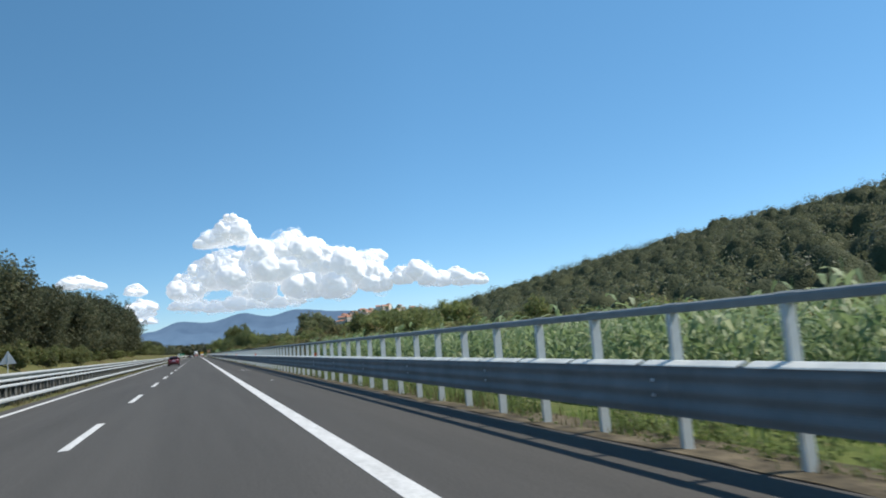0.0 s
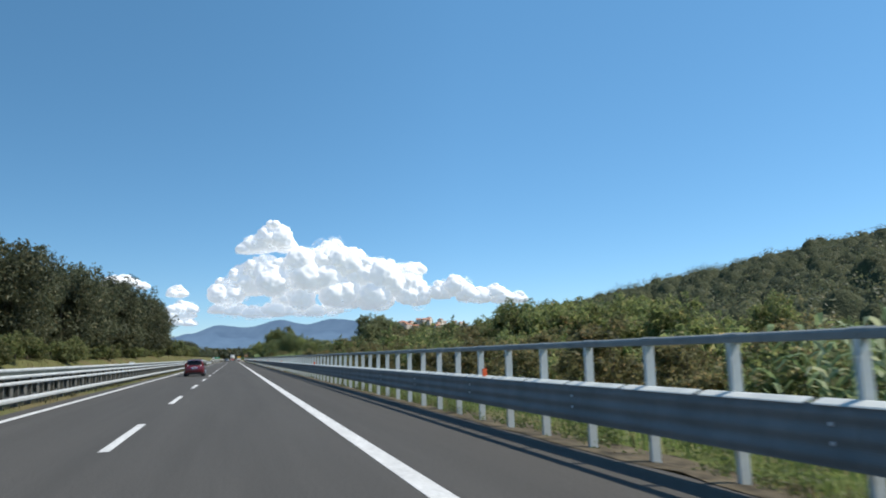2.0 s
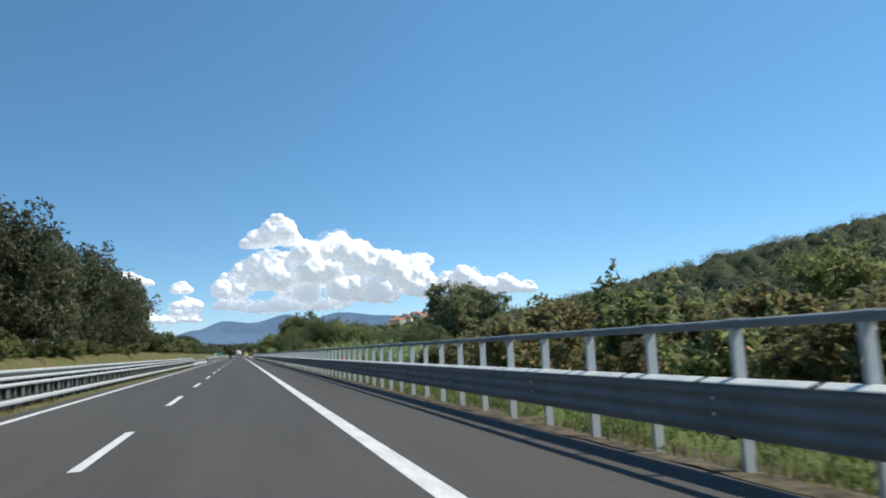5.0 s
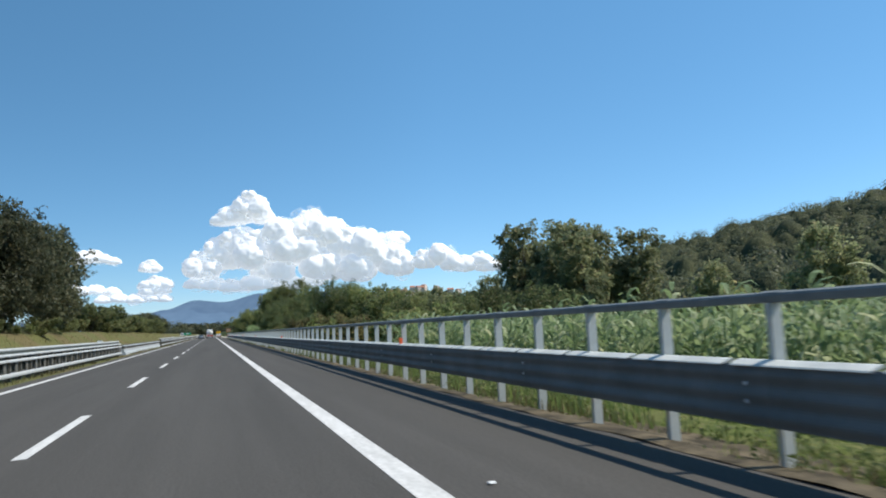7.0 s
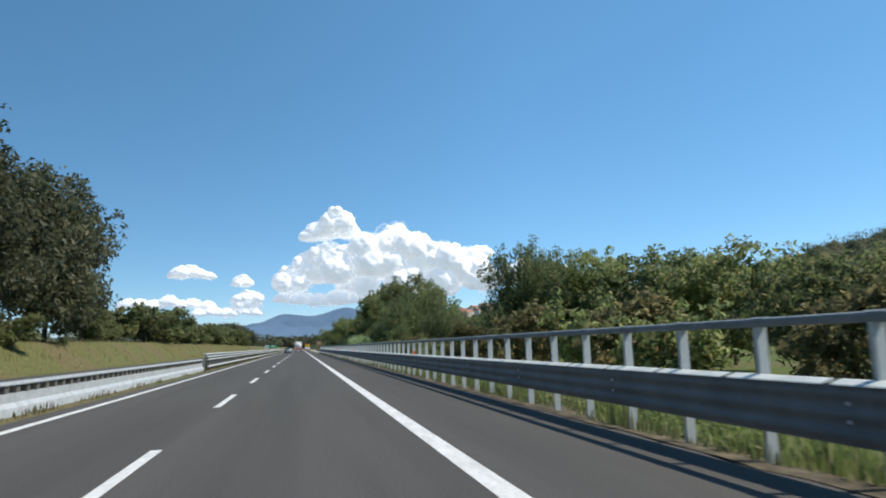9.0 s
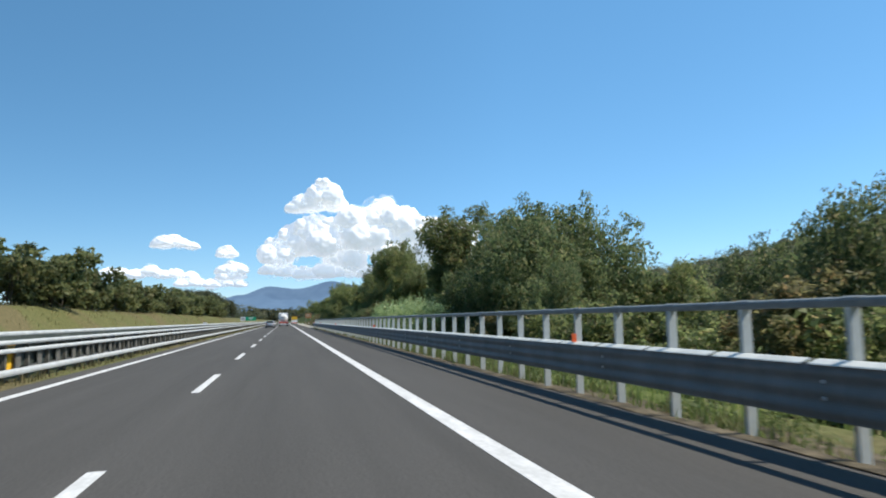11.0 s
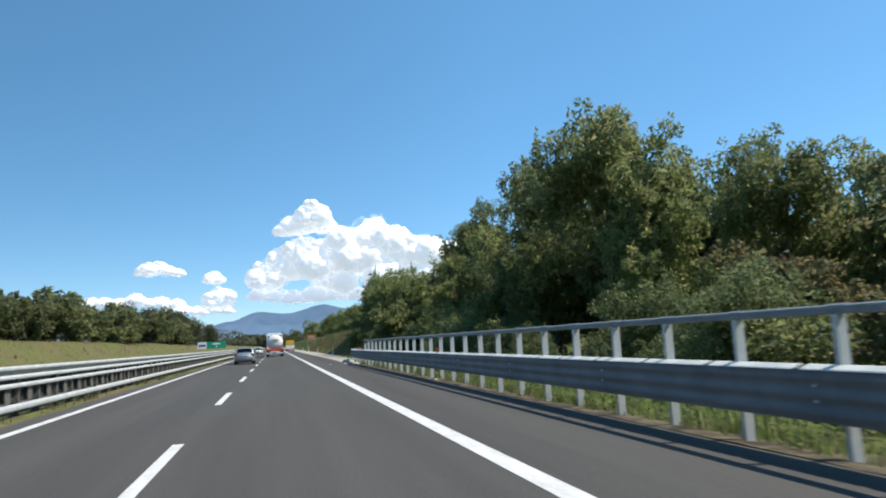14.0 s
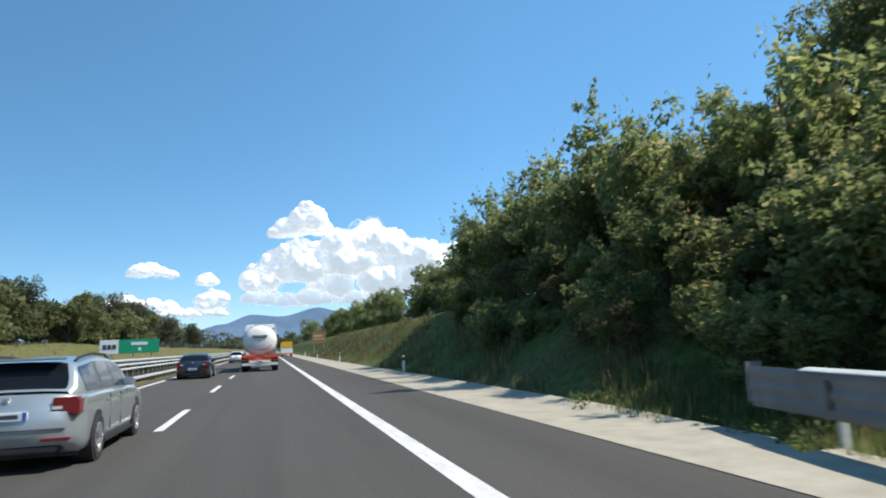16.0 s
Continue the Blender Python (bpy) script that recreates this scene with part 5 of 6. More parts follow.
def car(name, label, m, paint, length, width, height, kind):
    """A passenger car built from its rear (y = 0) to its nose; kind: wagon, hatch or sedan."""
    root = empty(name, m, label, "car")
    hw, belt = width / 2, height * 0.62
    if kind == "wagon":
        roof = [(0.0, 0.66), (0.012, 0.70), (0.085, 0.955), (0.30, 1.0), (0.50, 0.985), (0.60, 0.93), (0.745, 0.66), (1, 0.62)]
        hood = [(0, 0.655), (0.10, 0.655), (0.70, 0.635), (0.76, 0.625), (0.93, 0.54), (1.0, 0.44)]
        gh = (0.012, 0.755)
        sidewin = ((0.075, 0.252), (0.260, 0.430), (0.438, 0.64))
    elif kind == "hatch":
        roof = [(0.0, 0.60), (0.012, 0.64), (0.11, 0.94), (0.30, 1.0), (0.48, 0.985), (0.60, 0.92), (0.76, 0.63), (1, 0.6)]
        hood = [(0, 0.61), (0.10, 0.62), (0.70, 0.61), (0.78, 0.60), (0.94, 0.50), (1.0, 0.40)]
        gh = (0.012, 0.77)
        sidewin = ((0.105, 0.225), (0.235, 0.40), (0.415, 0.61))
    else:
        roof = [(0.0, 0.62), (0.14, 0.66), (0.27, 0.93), (0.40, 1.0), (0.52, 0.985), (0.60, 0.93), (0.73, 0.66), (1, 0.62)]
        hood = [(0, 0.66), (0.03, 0.685), (0.16, 0.675), (0.68, 0.645), (0.74, 0.635), (0.93, 0.53), (1.0, 0.43)]
        gh = (0.13, 0.735)
        sidewin = ((0.235, 0.30), (0.31, 0.43), (0.445, 0.61))

    def half(s):
        e = min(s, 1 - s)
        return hw * (1 - 0.16 * (1 - smoothstep(0, 0.07, e)) ** 2 - 0.02 * (1 - smoothstep(0.05, 0.25, e)))

    def belt_z(s):
        return height * lerp_keys(hood, s)

    def side_at(s, v):
        """Half width and height on the cabin's flank, v from the belt (0) to the roof's edge (1)."""
        zb, zr = belt_z(s), max(height * lerp_keys(roof, s) - 0.05, belt_z(s) + 0.005)
        xb, xr = half(s) * 0.955, half(s) * 0.955 - 0.19 * min(1.0, (zr - zb) / (0.33 * height))
        return xb + (xr - xb) * v ** 1.2, zb + (zr - zb) * v

    n = 44
    bm = bmesh.new()
    prev = None
    for i in range(n + 1):
        s = i / n
        h, zb = half(s), belt_z(s)
        e = min(s, 1 - s)
        floor = 0.19 + 0.16 * (1 - smoothstep(0, 0.06, e))
        tuck = 0.0 if e > 0.004 else 0.04
        prof = [(0, floor), (h * 0.86, floor), (h * 0.955, floor + 0.05), (h * 0.985, floor + 0.16), (h, height * 0.40), (h * 0.995, zb - 0.16), (h * 0.98, zb - 0.06), (h * 0.945, zb), (h * 0.6, zb + 0.018), (0, zb + 0.025)]
        ring = []
        for sx in (1, -1):
            for x, z in (prof if sx > 0 else prof[::-1][1:-1]):
                y = s * length
                if s < 0.5:
                    bulge = 0.10 * (1 - smoothstep(0.30, 0.72, z / height)) * (1 - smoothstep(0, 0.05, s))
                    y -= bulge
                ring.append(bm.verts.new((sx * x * (1 - tuck), y, z)))
        if prev:
            for k in range(len(ring)):
                j = (k + 1) % len(ring)
                bm.faces.new((prev[k], prev[j], ring[j], ring[k]))
        else:
            bm.faces.new(ring)
        prev = ring
    bm.faces.new(prev[::-1])
    bmesh.ops.recalc_face_normals(bm, faces=bm.faces)
    body = part("body", bm, paint, root, smooth=True)
    # cabin
    bm = bmesh.new()
    prev = None
    m_ = 36
    vs = (0, 0.2, 0.45, 0.7, 0.9, 1.0)
    for i in range(m_ + 1):
        s = gh[0] + (gh[1] - gh[0]) * i / m_
        pts = [side_at(s, v) for v in vs]
        xr, zr = pts[-1]
        pts += [(xr * 0.93, zr + 0.03), (xr * 0.6, zr + 0.047), (0, zr + 0.055)]
        full = pts + [(-x, z) for x, z in pts[-2::-1]]
        ring = [bm.verts.new((x, s * length, z - 0.01)) for x, z in full]
        if prev:
            for k in range(len(ring) - 1):
                bm.faces.new((prev[k], prev[k + 1], ring[k + 1], ring[k]))
        prev = ring
    bmesh.ops.recalc_face_normals(bm, faces=bm.faces)
    part("cabin", bm, paint, root, smooth=True)
    # side windows
    for sx in (1, -1):
        for s0, s1 in sidewin:
            bm = bmesh.new()
            grid = []
            for i in range(7):
                s = s0 + (s1 - s0) * i / 6
                row_ = []
                for v in (0.06, 0.3, 0.55, 0.8, 0.93):
                    x, z = side_at(s, v)
                    row_.append(bm.verts.new((sx * (x + 0.006), s * length, z - 0.006)))
                grid.append(row_)
            for i in range(6):
                for k in range(4):
                    f = (grid[i][k], grid[i + 1][k], grid[i + 1][k + 1], grid[i][k + 1])
                    bm.faces.new(f if sx > 0 else f[::-1])
            part("side_window", bm, GLASS_DARK, root, "dark side window")
    # rear window and windscreen follow the cabin's slope
    for (s0, s1), nm in (((gh[0] + 0.010, {"wagon": 0.075, "hatch": 0.095, "sedan": 0.26}[kind]), "rear_window"), ((0.625, gh[1] - 0.012), "windscreen")):
        bm = bmesh.new()
        grid = []
        for i in range(8):
            s = s0 + (s1 - s0) * i / 7
            x, z = side_at(s, 1.0)
            up = 0.054
            grid.append([bm.verts.new((x * c * 0.86, s * length + (-0.012 if nm == "rear_window" else 0.012), z + up * (1 - 0.55 * abs(c) ** 2.5) + 0.004)) for c in (-1, -0.6, -0.2, 0.2, 0.6, 1)])
        for i in range(7):
            for k in range(5):
                bm.faces.new((grid[i][k], grid[i][k + 1], grid[i + 1][k + 1], grid[i + 1][k]))
        part(nm, bm, GLASS_DARK, root, "dark tinted " + nm.replace("_", " "))
    # wheels in dark arches
    r = 0.315 if kind != "hatch" else 0.295
    for s in (0.175 if kind != "hatch" else 0.15, 0.80):
        for sx in (1, -1):
            bm = bmesh.new()
            rod(bm, (sx * (hw * 0.70), s * length, r + 0.02), (sx * (hw * 0.998), s * length, r + 0.02), r + 0.055, r + 0.055, 28)
            part("wheel_arch", bm, TRIM, root, "dark wheel arch")
            wheel(root, sx * (hw - 0.095), s * length, r, 0.21, sx)
    # lamps, plate, bumper trim, mirrors, handles
    zt = belt_z(0.02)
    for sx in (1, -1):
        bm = bmesh.new()
        if kind == "hatch":
            box(bm, sx * hw * 0.80 - 0.10, sx * hw * 0.80 + 0.10, -0.012, 0.18, zt - 0.02, zt + 0.20, bevel=0.02)
        else:
            box(bm, sx * hw * 0.755 - 0.17, sx * hw * 0.755 + 0.17, -0.05, 0.30, zt - 0.27, zt - 0.03, bevel=0.03)
        lamp = part("tail_lamp", bm, LAMP_RED, root, "red tail lamp")
        part("lamp_insert", boxed(sx * hw * 0.66 - 0.07, sx * hw * 0.66 + 0.07, -0.056 if kind != "hatch" else -0.02, 0.02, zt - 0.19 if kind != "hatch" else zt, zt - 0.13 if kind != "hatch" else zt + 0.06, bevel=0.01), LAMP_CLEAR, lamp, "clear reversing lamp")
        part("headlamp", boxed(sx * hw * 0.70 - 0.17, sx * hw * 0.70 + 0.17, length - 0.30, length - 0.06, height * 0.42, height * 0.50, bevel=0.02), LAMP_CLEAR, root, "clear headlamp")
        bm = boxed(sx * (hw + 0.02) - 0.10, sx * (hw + 0.02) + 0.10, 0.615 * length - 0.07, 0.615 * length + 0.07, belt + 0.02, belt + 0.16, bevel=0.035)
        part("wing_mirror", bm, TRIM if kind != "wagon" else paint, root, "wing mirror")
        for s in (0.30, 0.47):
            part("door_handle", boxed(sx * (hw * 0.995) - 0.022, sx * (hw * 0.995) + 0.022, s * length - 0.10, s * length + 0.10, belt_z(s) - 0.17, belt_z(s) - 0.135, bevel=0.008), paint, root)
            bm = boxed(sx * hw * 0.993 - 0.006, sx * hw * 0.993 + 0.006, s * length + 0.17, s * length + 0.178, 0.32, belt_z(s) - 0.08)
            part("door_seam", bm, TRIM, root, "dark door gap")
        part("bumper_reflector", boxed(sx * hw * 0.66 - 0.17, sx * hw * 0.66 + 0.17, -0.118, -0.04, 0.40, 0.435, bevel=0.006), LAMP_RED, root, "slim red bumper reflector")
        part("sill", boxed(sx * hw * 0.97 - 0.03, sx * hw * 0.97 + 0.03, 0.26 * length, 0.72 * length, 0.18, 0.26, bevel=0.02), TRIM, root, "dark sill")
        if kind == "wagon":
            bm = bmesh.new()
            x, z = side_at(0.30, 1.0)
            zz = [side_at(f, 1.0)[1] + 0.035 for f in (0.11, 0.14, 0.30, 0.48, 0.54)]
            stops = list(zip((0.11, 0.14, 0.30, 0.48, 0.54), (zz[0], zz[1] + 0.035, zz[2] + 0.035, zz[3] + 0.035, zz[4])))
            for (f0, z0), (f1, z1) in zip(stops, stops[1:]):
                rod(bm, (sx * x * 0.95, f0 * length, z0), (sx * x * 0.95, f1 * length, z1), 0.02, 0.02, 8)
            part("roof_rail", bm, TRIM, root, "dark roof rail")
            part("chrome_strip", boxed(sx * hw * 0.998 - 0.008, sx * hw * 0.998 + 0.008, 0.30 * length, 0.52 * length, 0.33, 0.355), RIM, root, "bright sill strip")
    plate_z = {"wagon": zt - 0.30, "hatch": zt - 0.22, "sedan": 0.50}[kind]
    py = -0.075 if kind != "sedan" else -0.115
    pl = part("number_plate", boxed(-0.26, 0.26, py - 0.012, py + 0.03, plate_z, plate_z + 0.11, bevel=0.004), PLATE, root, "white number plate with blue ends")
    for sx in (1, -1):
        part("plate_end", boxed(sx * 0.235 - 0.024, sx * 0.235 + 0.024, py - 0.015, py, plate_z + 0.004, plate_z + 0.106), PLATE_BLUE, pl, "blue plate end")
    part("plate_bar", boxed(-0.16, 0.16, py - 0.0145, py, plate_z + 0.03, plate_z + 0.08), PLATE_MARK, pl, "dark bar")
    part("lower_bumper", boxed(-hw * 0.72, hw * 0.72, -0.10, 0.10, 0.24, 0.36, bevel=0.03), TRIM, root, "dark lower bumper")
    part("tailgate_seam", boxed(-hw * 0.78, hw * 0.78, -0.104, -0.02, 0.545, 0.553), TRIM, root, "dark tailgate gap")
    if kind != "sedan":
        part("spoiler", boxed(-hw * 0.62, hw * 0.62, 0.035 * length, 0.10 * length, height * 0.985 - 0.035, height * 0.985 + 0.0, bevel=0.012), paint, root)
    part("badge", boxed(-0.045, 0.045, -0.035 if kind != "sedan" else -0.06, 0.03, zt - 0.08, zt + 0.0, bevel=0.02), RIM, root, "small round metal badge")
    part("underbody", boxed(-hw * 0.85, hw * 0.85, 0.05 * length, 0.95 * length, 0.16, 0.24), TRIM, root, "dark underbody")
    return root


car("estate_car", "silver estate car with roof rails in the overtaking lane", pose(-3.12, 417.15, 0, 0, 0, 0.5), SILVER, 4.68, 1.81, 1.48, "wagon")
car("saloon_car", "dark blue saloon car in the overtaking lane", pose(-3.98, 447.0, 0), NAVY, 4.65, 1.80, 1.42, "sedan")
car("hatchback_car", "dark red small hatchback in the overtaking lane", pose(-3.18, 110.1, 0, 0, 0, 0.3), RED, 3.90, 1.66, 1.47, "hatch")
car("compact_car", "white compact car far ahead in the overtaking lane", pose(-3.9, 497.0, 0), WHITE, 4.2, 1.78, 1.46, "hatch")


def tanker(m, label, tank_paint):
    root = empty("tanker_lorry", m, label, "lorry")
    # tank: rounded barrel with dished ends and hoops
    bm = bmesh.new()
    n, R, L, zc = 40, 1.14, 9.2, 2.12
    prof = [(0.05, -0.28), (0.55, -0.24), (0.85, -0.15), (1.04, -0.02), (R, 0.16), (R, L - 0.16), (1.04, L), (0.6, L + 0.2), (0.05, L + 0.26)]
    rings = [[bm.verts.new((r * math.cos(2 * math.pi * i / n), 0.3 + y, zc + r * 0.93 * math.sin(2 * math.pi * i / n))) for i in range(n)] for r, y in prof]
    for a, b in zip(rings, rings[1:]):
        for i in range(n):
            bm.faces.new((a[i], a[(i + 1) % n], b[(i + 1) % n], b[i]))
    bm.faces.new(rings[0][::-1])
    bm.faces.new(rings[-1])
    bmesh.ops.recalc_face_normals(bm, faces=bm.faces)
    tank = part("tank", bm, tank_paint, root, "white rounded tank", smooth=True)
    for y in (0.48, 2.6, 4.9, 7.2, 9.3):
        bm = bmesh.new()
        for i in range(n):
            a, b = 2 * math.pi * i / n, 2 * math.pi * (i + 1) / n
            rod(bm, (1.15 * math.cos(a), y, zc + 1.075 * math.sin(a)), (1.15 * math.cos(b), y, zc + 1.075 * math.sin(b)), 0.035, 0.035, 5)
        part("hoop", bm, STEEL, tank, "steel hoop round the tank")
    bm = bmesh.new()
    for z0, w in ((2.42, 0.52), (2.30, 0.46)):
        box(bm, -w, w, -0.012, 0.05, z0, z0 + 0.06)
    part("marking", bm, STEEL_DARK, tank, "two grey bars of lettering")
    part("hatch_sign", boxed(-0.06, 0.06, -0.012, 0.05, 2.08, 2.18), STEEL_DARK, tank, "small grey mark")
    bm = bmesh.new()
    for i in range(18):
        a, b = math.pi * (1.12 + 0.76 * i / 18), math.pi * (1.12 + 0.76 * (i + 1) / 18)
        rod(bm, (0.80 * math.cos(a), 0.03, 1.98 + 0.50 * math.sin(a)), (0.80 * math.cos(b), 0.03, 1.98 + 0.50 * math.sin(b)), 0.02, 0.02, 5)
    part("hose_rail", bm, STEEL_DARK, tank, "curved grey rail across the tank end")
    part("walkway", boxed(-0.35, 0.35, 1.0, 9.0, 3.16, 3.24, bevel=0.02), STEEL, tank, "steel walkway on the tank")
    # chassis and rear
    for sx in (1, -1):
        part("chassis_rail", boxed(sx * 0.45 - 0.06, sx * 0.45 + 0.06, 0.2, 12.0, 0.78, 1.02), TRIM, root, "dark chassis rail")
        part("tail_lamp", boxed(sx * 0.98 - 0.22, sx * 0.98 + 0.22, -0.03, 0.10, 0.80, 0.96, bevel=0.02), LAMP_RED, root, "red tail lamp cluster")
        part("mudguard", boxed(sx * 0.98 - 0.26, sx * 0.98 + 0.26, 0.30, 4.2, 1.06, 1.12, bevel=0.02), TRIM, root, "black mudguard")
        part("mud_flap", boxed(sx * 0.98 - 0.26, sx * 0.98 + 0.26, 0.26, 0.30, 0.32, 1.06), TRIM, root, "black mud flap")
        for y in (1.0, 2.3, 3.6):
            wheel(root, sx * 1.02, y, 0.50, 0.40, sx)
        for y in (8.6, 11.6):
            wheel(root, sx * 1.02, y, 0.50, 0.34, sx)
        part("marker_board", boxed(sx * 0.70 - 0.46, sx * 0.70 + 0.46, -0.06, -0.02, 0.98, 1.16, bevel=0.006), TRUCK_ORANGE, root, "orange-red marker board")
    part("lamp_bar", boxed(-1.22, 1.22, -0.02, 0.14, 0.76, 0.98, bevel=0.02), TRUCK_ORANGE, root, "orange lamp bar")
    part("rear_bumper", boxed(-1.20, 1.20, -0.05, 0.10, 0.42, 0.60, bevel=0.02), TANK, root, "white rear bumper bar")
    part("bumper_panel", boxed(-0.72, 0.72, -0.07, -0.02, 0.62, 0.76), SIGN_WHITE, root, "white panel with bars")
    pl = part("number_plate", boxed(-0.24, 0.24, -0.09, -0.07, 0.63, 0.74), PLATE, root, "white number plate")
    part("plate_bar", boxed(-0.16, 0.16, -0.094, -0.08, 0.66, 0.71), PLATE_MARK, pl, "dark bar")
    # tractor cab with side deflectors rising beside the tank
    part("cab", boxed(-1.24, 1.24, 10.3, 12.4, 0.55, 3.35, bevel=0.10), WHITE, root, "white tractor cab")
    part("cab_back_window", boxed(-1.05, 1.05, 10.27, 10.32, 2.75, 3.25), GLASS_DARK, root, "dark upper cab back")
    part("roof_deflector", boxed(-1.22, 1.22, 10.6, 12.2, 3.35, 3.62, bevel=0.10), WHITE, root, "white roof deflector")
    for sx in (1, -1):
        part("side_deflector", boxed(sx * 1.22 - 0.03, sx * 1.22 + 0.03, 9.75, 10.4, 1.0, 3.45, bevel=0.02), WHITE, root, "white side deflector")
        part("wing_mirror", boxed(sx * 1.42 - 0.10, sx * 1.42 + 0.10, 12.2, 12.4, 2.0, 2.75, bevel=0.03), TRIM, root, "black wing mirror")
    return root


tanker(pose(-0.47, 455.1, 0, 0, 0, 0.3), "white tanker lorry with orange rear bar driving ahead", TANK)


def works_lorry():
    root = empty("works_lorry", pose(3.6, 545, 0), "yellow and white works lorry standing on the hard shoulder", "lorry")
    part("body", boxed(-1.15, 1.15, 0, 4.2, 0.7, 1.7, bevel=0.04), SIGN_WHITE, root, "white load bed")
    part("board", boxed(-1.1, 1.1, -0.05, 0.05, 1.75, 3.0, bevel=0.03), YELLOW, root, "yellow warning board")
    part("cab", boxed(-1.1, 1.1, 4.3, 6.0, 0.6, 2.6, bevel=0.12), SIGN_WHITE, root, "white cab")
    part("cab_window", boxed(-0.9, 0.9, 4.28, 4.32, 1.7, 2.4), GLASS_DARK, root, "dark cab window")
    part("bumper", boxed(-1.1, 1.1, -0.08, 0.1, 0.45, 0.68, bevel=0.02), TRUCK_ORANGE, root, "orange rear bar")
    for sx in (1, -1):
        for y in (1.0, 5.0):
            wheel(root, sx * 0.95, y, 0.42, 0.3, sx)


works_lorry()


# ---------------------------------------------------------------- signs and small things by the road
def lettering(text, size, mat, parent, loc, bold=0.006):
    cu = bpy.data.curves.new("lettering", "FONT")
    cu.body, cu.size, cu.extrude, cu.align_x, cu.align_y = text, size, bold, "CENTER", "CENTER"
    tmp = bpy.data.objects.new("lettering", cu)
    scene.collection.objects.link(tmp)
    me = bpy.data.meshes.new_from_object(tmp.evaluated_get(bpy.context.evaluated_depsgraph_get()))
    bpy.data.objects.remove(tmp)
    me.materials.clear()
    me.materials.append(mat)
    ob = part("lettering", me, mat, parent)
    ob.matrix_basis = pose(*loc, 90, 0, 0)
    return ob


sign = empty("road_sign", pose(-9.6, 460.0, 0, 0, 0, 0), "green and white motorway sign on posts in the median", "road sign")
SW0, SW1, SG1, SZ0, SZ1 = -2.05, -0.80, 1.95, 1.62, 2.62
part("white_panel", boxed(SW0, SW1, -0.03, 0.02, SZ0, SZ1, bevel=0.01), SIGN_WHITE, sign, "white panel with dark bars")
part("green_panel", boxed(SW1 + 0.01, SG1, -0.03, 0.02, SZ0, SZ1, bevel=0.01), SIGN_GREEN, sign, "green panel with pale bars")
bm = bmesh.new()
for i in range(3):
    box(bm, -1.85 + i * 0.32, -1.60 + i * 0.32, -0.045, -0.03, 1.95, 2.28)
part("bar", bm, PLATE_MARK, sign, "dark bars of unreadable writing")
part("bar", boxed(0.05, 1.15, -0.045, -0.03, 2.20, 2.42), SIGN_WHITE, sign, "pale bar of unreadable writing")
part("bar", boxed(0.52, 0.72, -0.045, -0.03, 1.80, 2.02), SIGN_WHITE, sign, "pale bar of unreadable writing")
for x in (-1.3, 0.2, 1.4):
    bm = bmesh.new()
    rod(bm, (x, 0.06, -0.4), (x, 0.06, SZ1 - 0.1), 0.045, 0.045, 10)
    part("post", bm, STEEL, sign)

brown = empty("tourist_sign", pose(8.2, 520, 0), "brown tourist sign on posts beside the gutter", "road sign")
part("panel", boxed(-1.1, 1.1, -0.03, 0.02, 2.2, 4.0, bevel=0.01), SIGN_BROWN, brown)
part("frame_line", boxed(-0.95, 0.95, -0.04, -0.03, 2.9, 3.0), WALL_PLASTER, brown, "pale line")
part("bar", boxed(-0.8, 0.6, -0.04, -0.03, 3.35, 3.55), WALL_PLASTER, brown, "pale bar of unreadable writing")
for x in (-0.8, 0.8):
    bm = bmesh.new()
    rod(bm, (x, 0.06, -0.3), (x, 0.06, 3.9), 0.045, 0.045, 10)
    part("post", bm, STEEL, brown)

tri = empty("warning_sign", pose(-21.0, 92.4, ground_z(-21, 92.4), 0, 0, 8), "grey back of a triangular sign beyond the median", "road sign")
bm = bmesh.new()
f0 = [bm.verts.new(c) for c in ((-0.9, 0, 1.9), (0.9, 0, 1.9), (0, 0, 3.5))]
f1 = [bm.verts.new((v.co.x, 0.03, v.co.z)) for v in f0]
bm.faces.new(f0)
bm.faces.new(f1[::-1])
for i in range(3):
    bm.faces.new((f0[i], f1[i], f1[(i + 1) % 3], f0[(i + 1) % 3]))
part("panel", bm, SIGN_BACK, tri)
bm = bmesh.new()
rod(bm, (0, -0.05, -0.2), (0, -0.05, 3.2), 0.045, 0.045, 10)
part("post", bm, STEEL, tri)


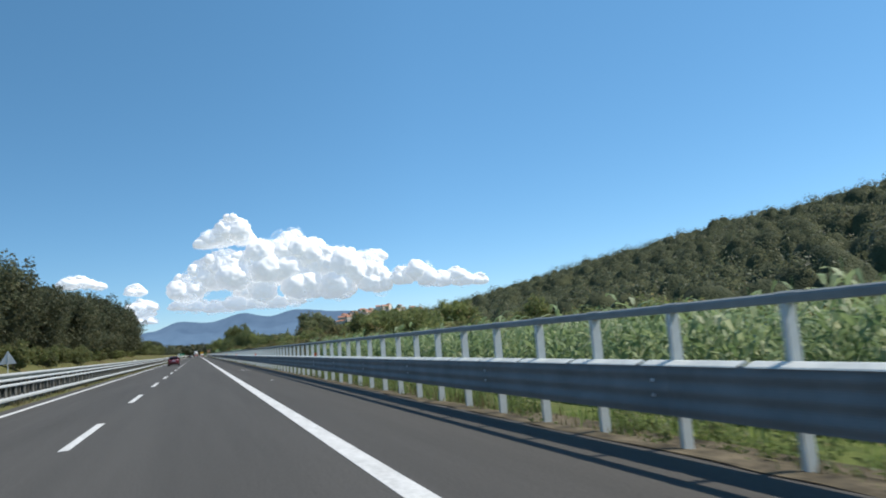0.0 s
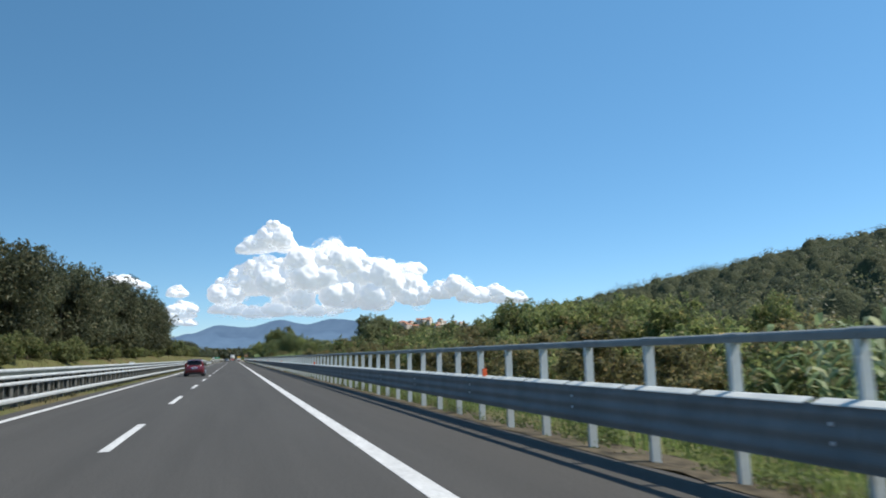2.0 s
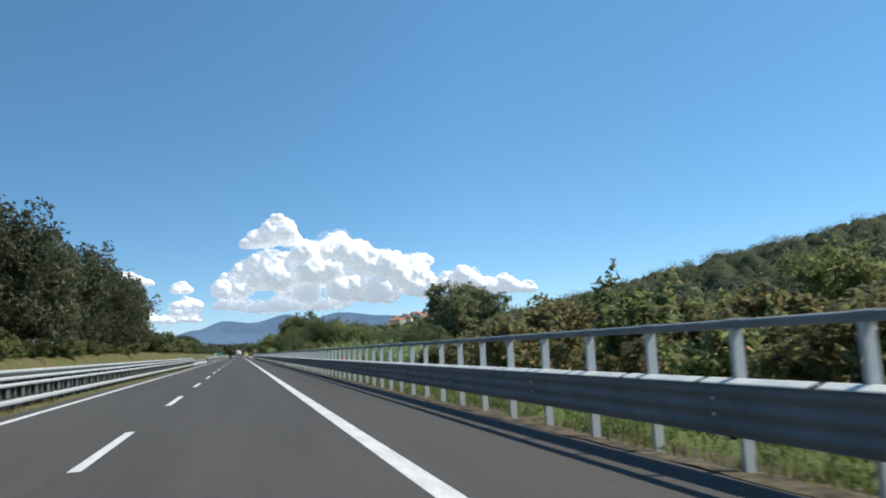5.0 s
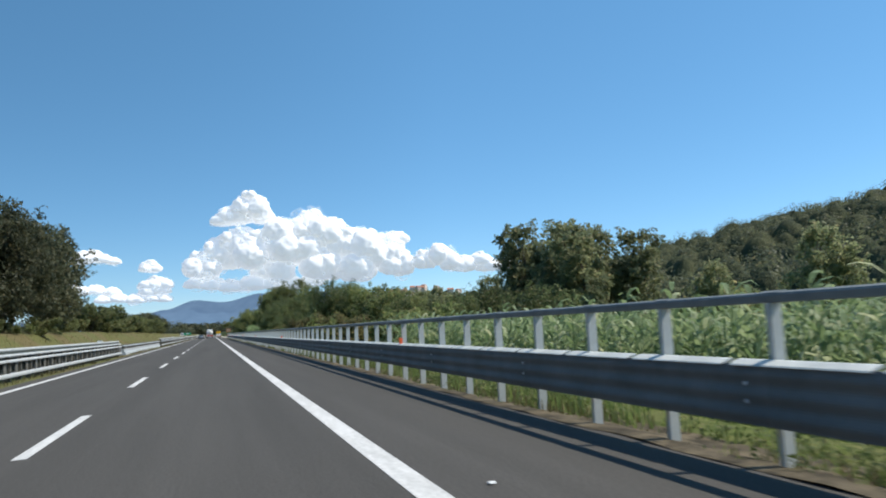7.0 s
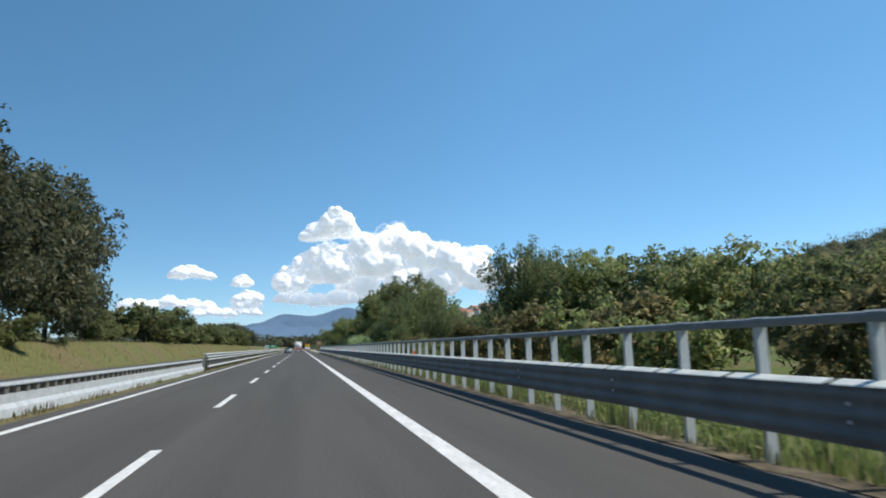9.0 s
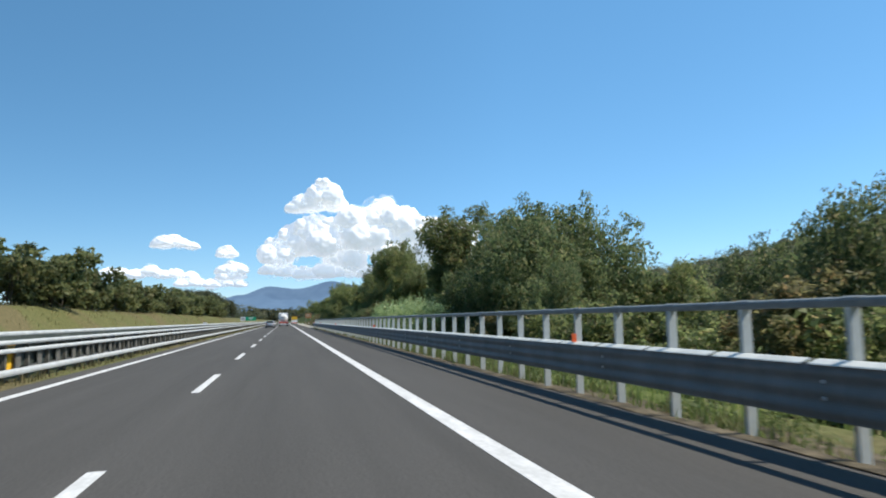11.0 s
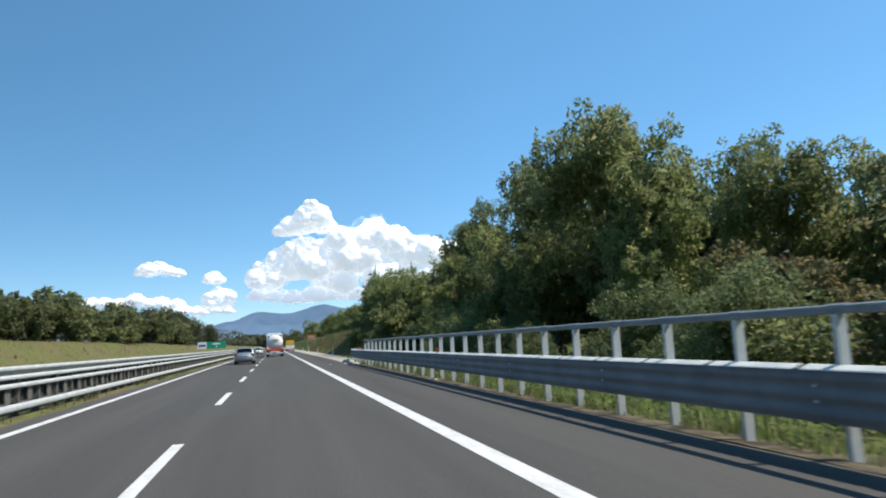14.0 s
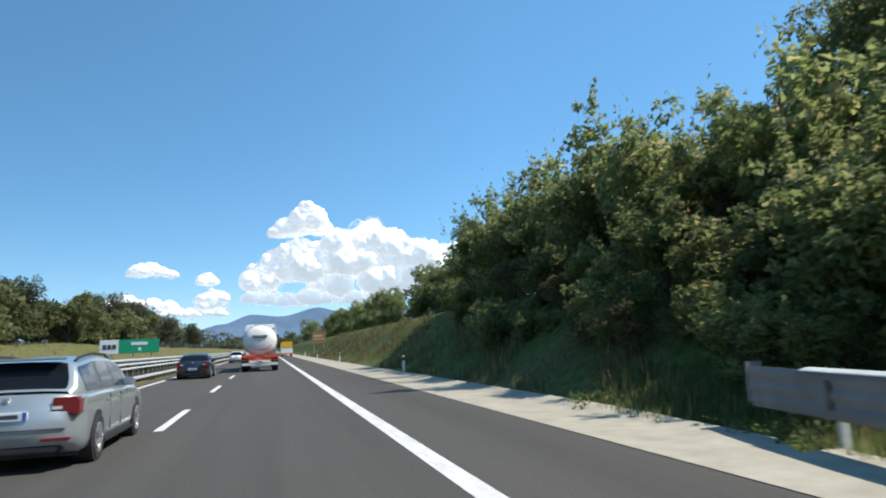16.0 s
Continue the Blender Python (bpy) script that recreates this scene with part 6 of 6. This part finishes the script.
def delineator(y, x=6.72, h=0.95):
    root = empty("delineator_post", pose(x, y, ground_z(x, y)), "white plastic marker post with a dark top band", "marker post", "marker posts")
    part("post", boxed(-0.06, 0.06, -0.05, 0.05, -0.2, h, bevel=0.015), SIGN_WHITE, root)
    part("band", boxed(-0.064, 0.064, -0.054, 0.054, h - 0.26, h - 0.08), TRIM, root, "dark band")
    part("reflector", boxed(-0.03, 0.03, -0.06, -0.05, h - 0.23, h - 0.12), ORANGE, root, "orange-red reflector")


for y in (440.6, 472, 503, 535):
    delineator(y)

for y in (292.8, 286.6):
    bin_ = empty("yellow_box", pose(-6.85, y, 0.05), "yellow plastic container behind the median rail", "container")
    part("shell", boxed(-0.16, 0.16, -0.25, 0.25, 0.12, 0.86, bevel=0.03), YELLOW, bin_)
    part("lid", boxed(-0.17, 0.17, -0.27, 0.27, 0.86, 0.90, bevel=0.01), YELLOW, bin_)
    part("foot", boxed(-0.05, 0.05, -0.05, 0.05, -0.05, 0.12), STEEL_DARK, bin_)
for y in (356, 238, 118):
    mk = empty("marker_box", pose(-9.2, y, 0), "small grey marker board in the median", "marker board")
    part("board", boxed(-0.22, 0.22, -0.02, 0.02, 0.95, 1.35, bevel=0.01), SIGN_WHITE, mk)
    bm = bmesh.new()
    rod(bm, (0, 0.04, -0.2), (0, 0.04, 1.3), 0.03, 0.03, 8)
    part("post", bm, STEEL, mk)
# bits on the hard shoulder
for x, y in ((3.4, 30.5), (3.35, 402.2), (2.7, 176.45)):
    bm = bmesh.new()
    bmesh.ops.create_icosphere(bm, subdivisions=1, radius=0.03)
    for v in bm.verts:
        v.co = Vector((v.co.x * 1.6, v.co.y, v.co.z * 0.4 + 0.02)) * (1 + 0.2 * noise.noise(v.co * 30))
    tagged(part("litter", bm, SIGN_WHITE), "scrap of pale litter on the asphalt", "litter").location = (x, y, 0)
wrapper = empty("wrapper", pose(4.98, 377.2, 0.0, 0, 0, 25), "crumpled yellow and white wrapper on the soil", "litter")
bm = boxed(-0.09, 0.09, -0.05, 0.05, 0.0, 0.045, bevel=0.015)
for v in bm.verts:
    v.co += Vector((0.02, 0.015, 0.02)) * noise.noise(v.co * 25)
part("sheet", bm, YELLOW, wrapper)
part("fold", boxed(-0.085, 0.03, -0.045, 0.04, 0.04, 0.06, bevel=0.008), SIGN_WHITE, wrapper, "white folded side")
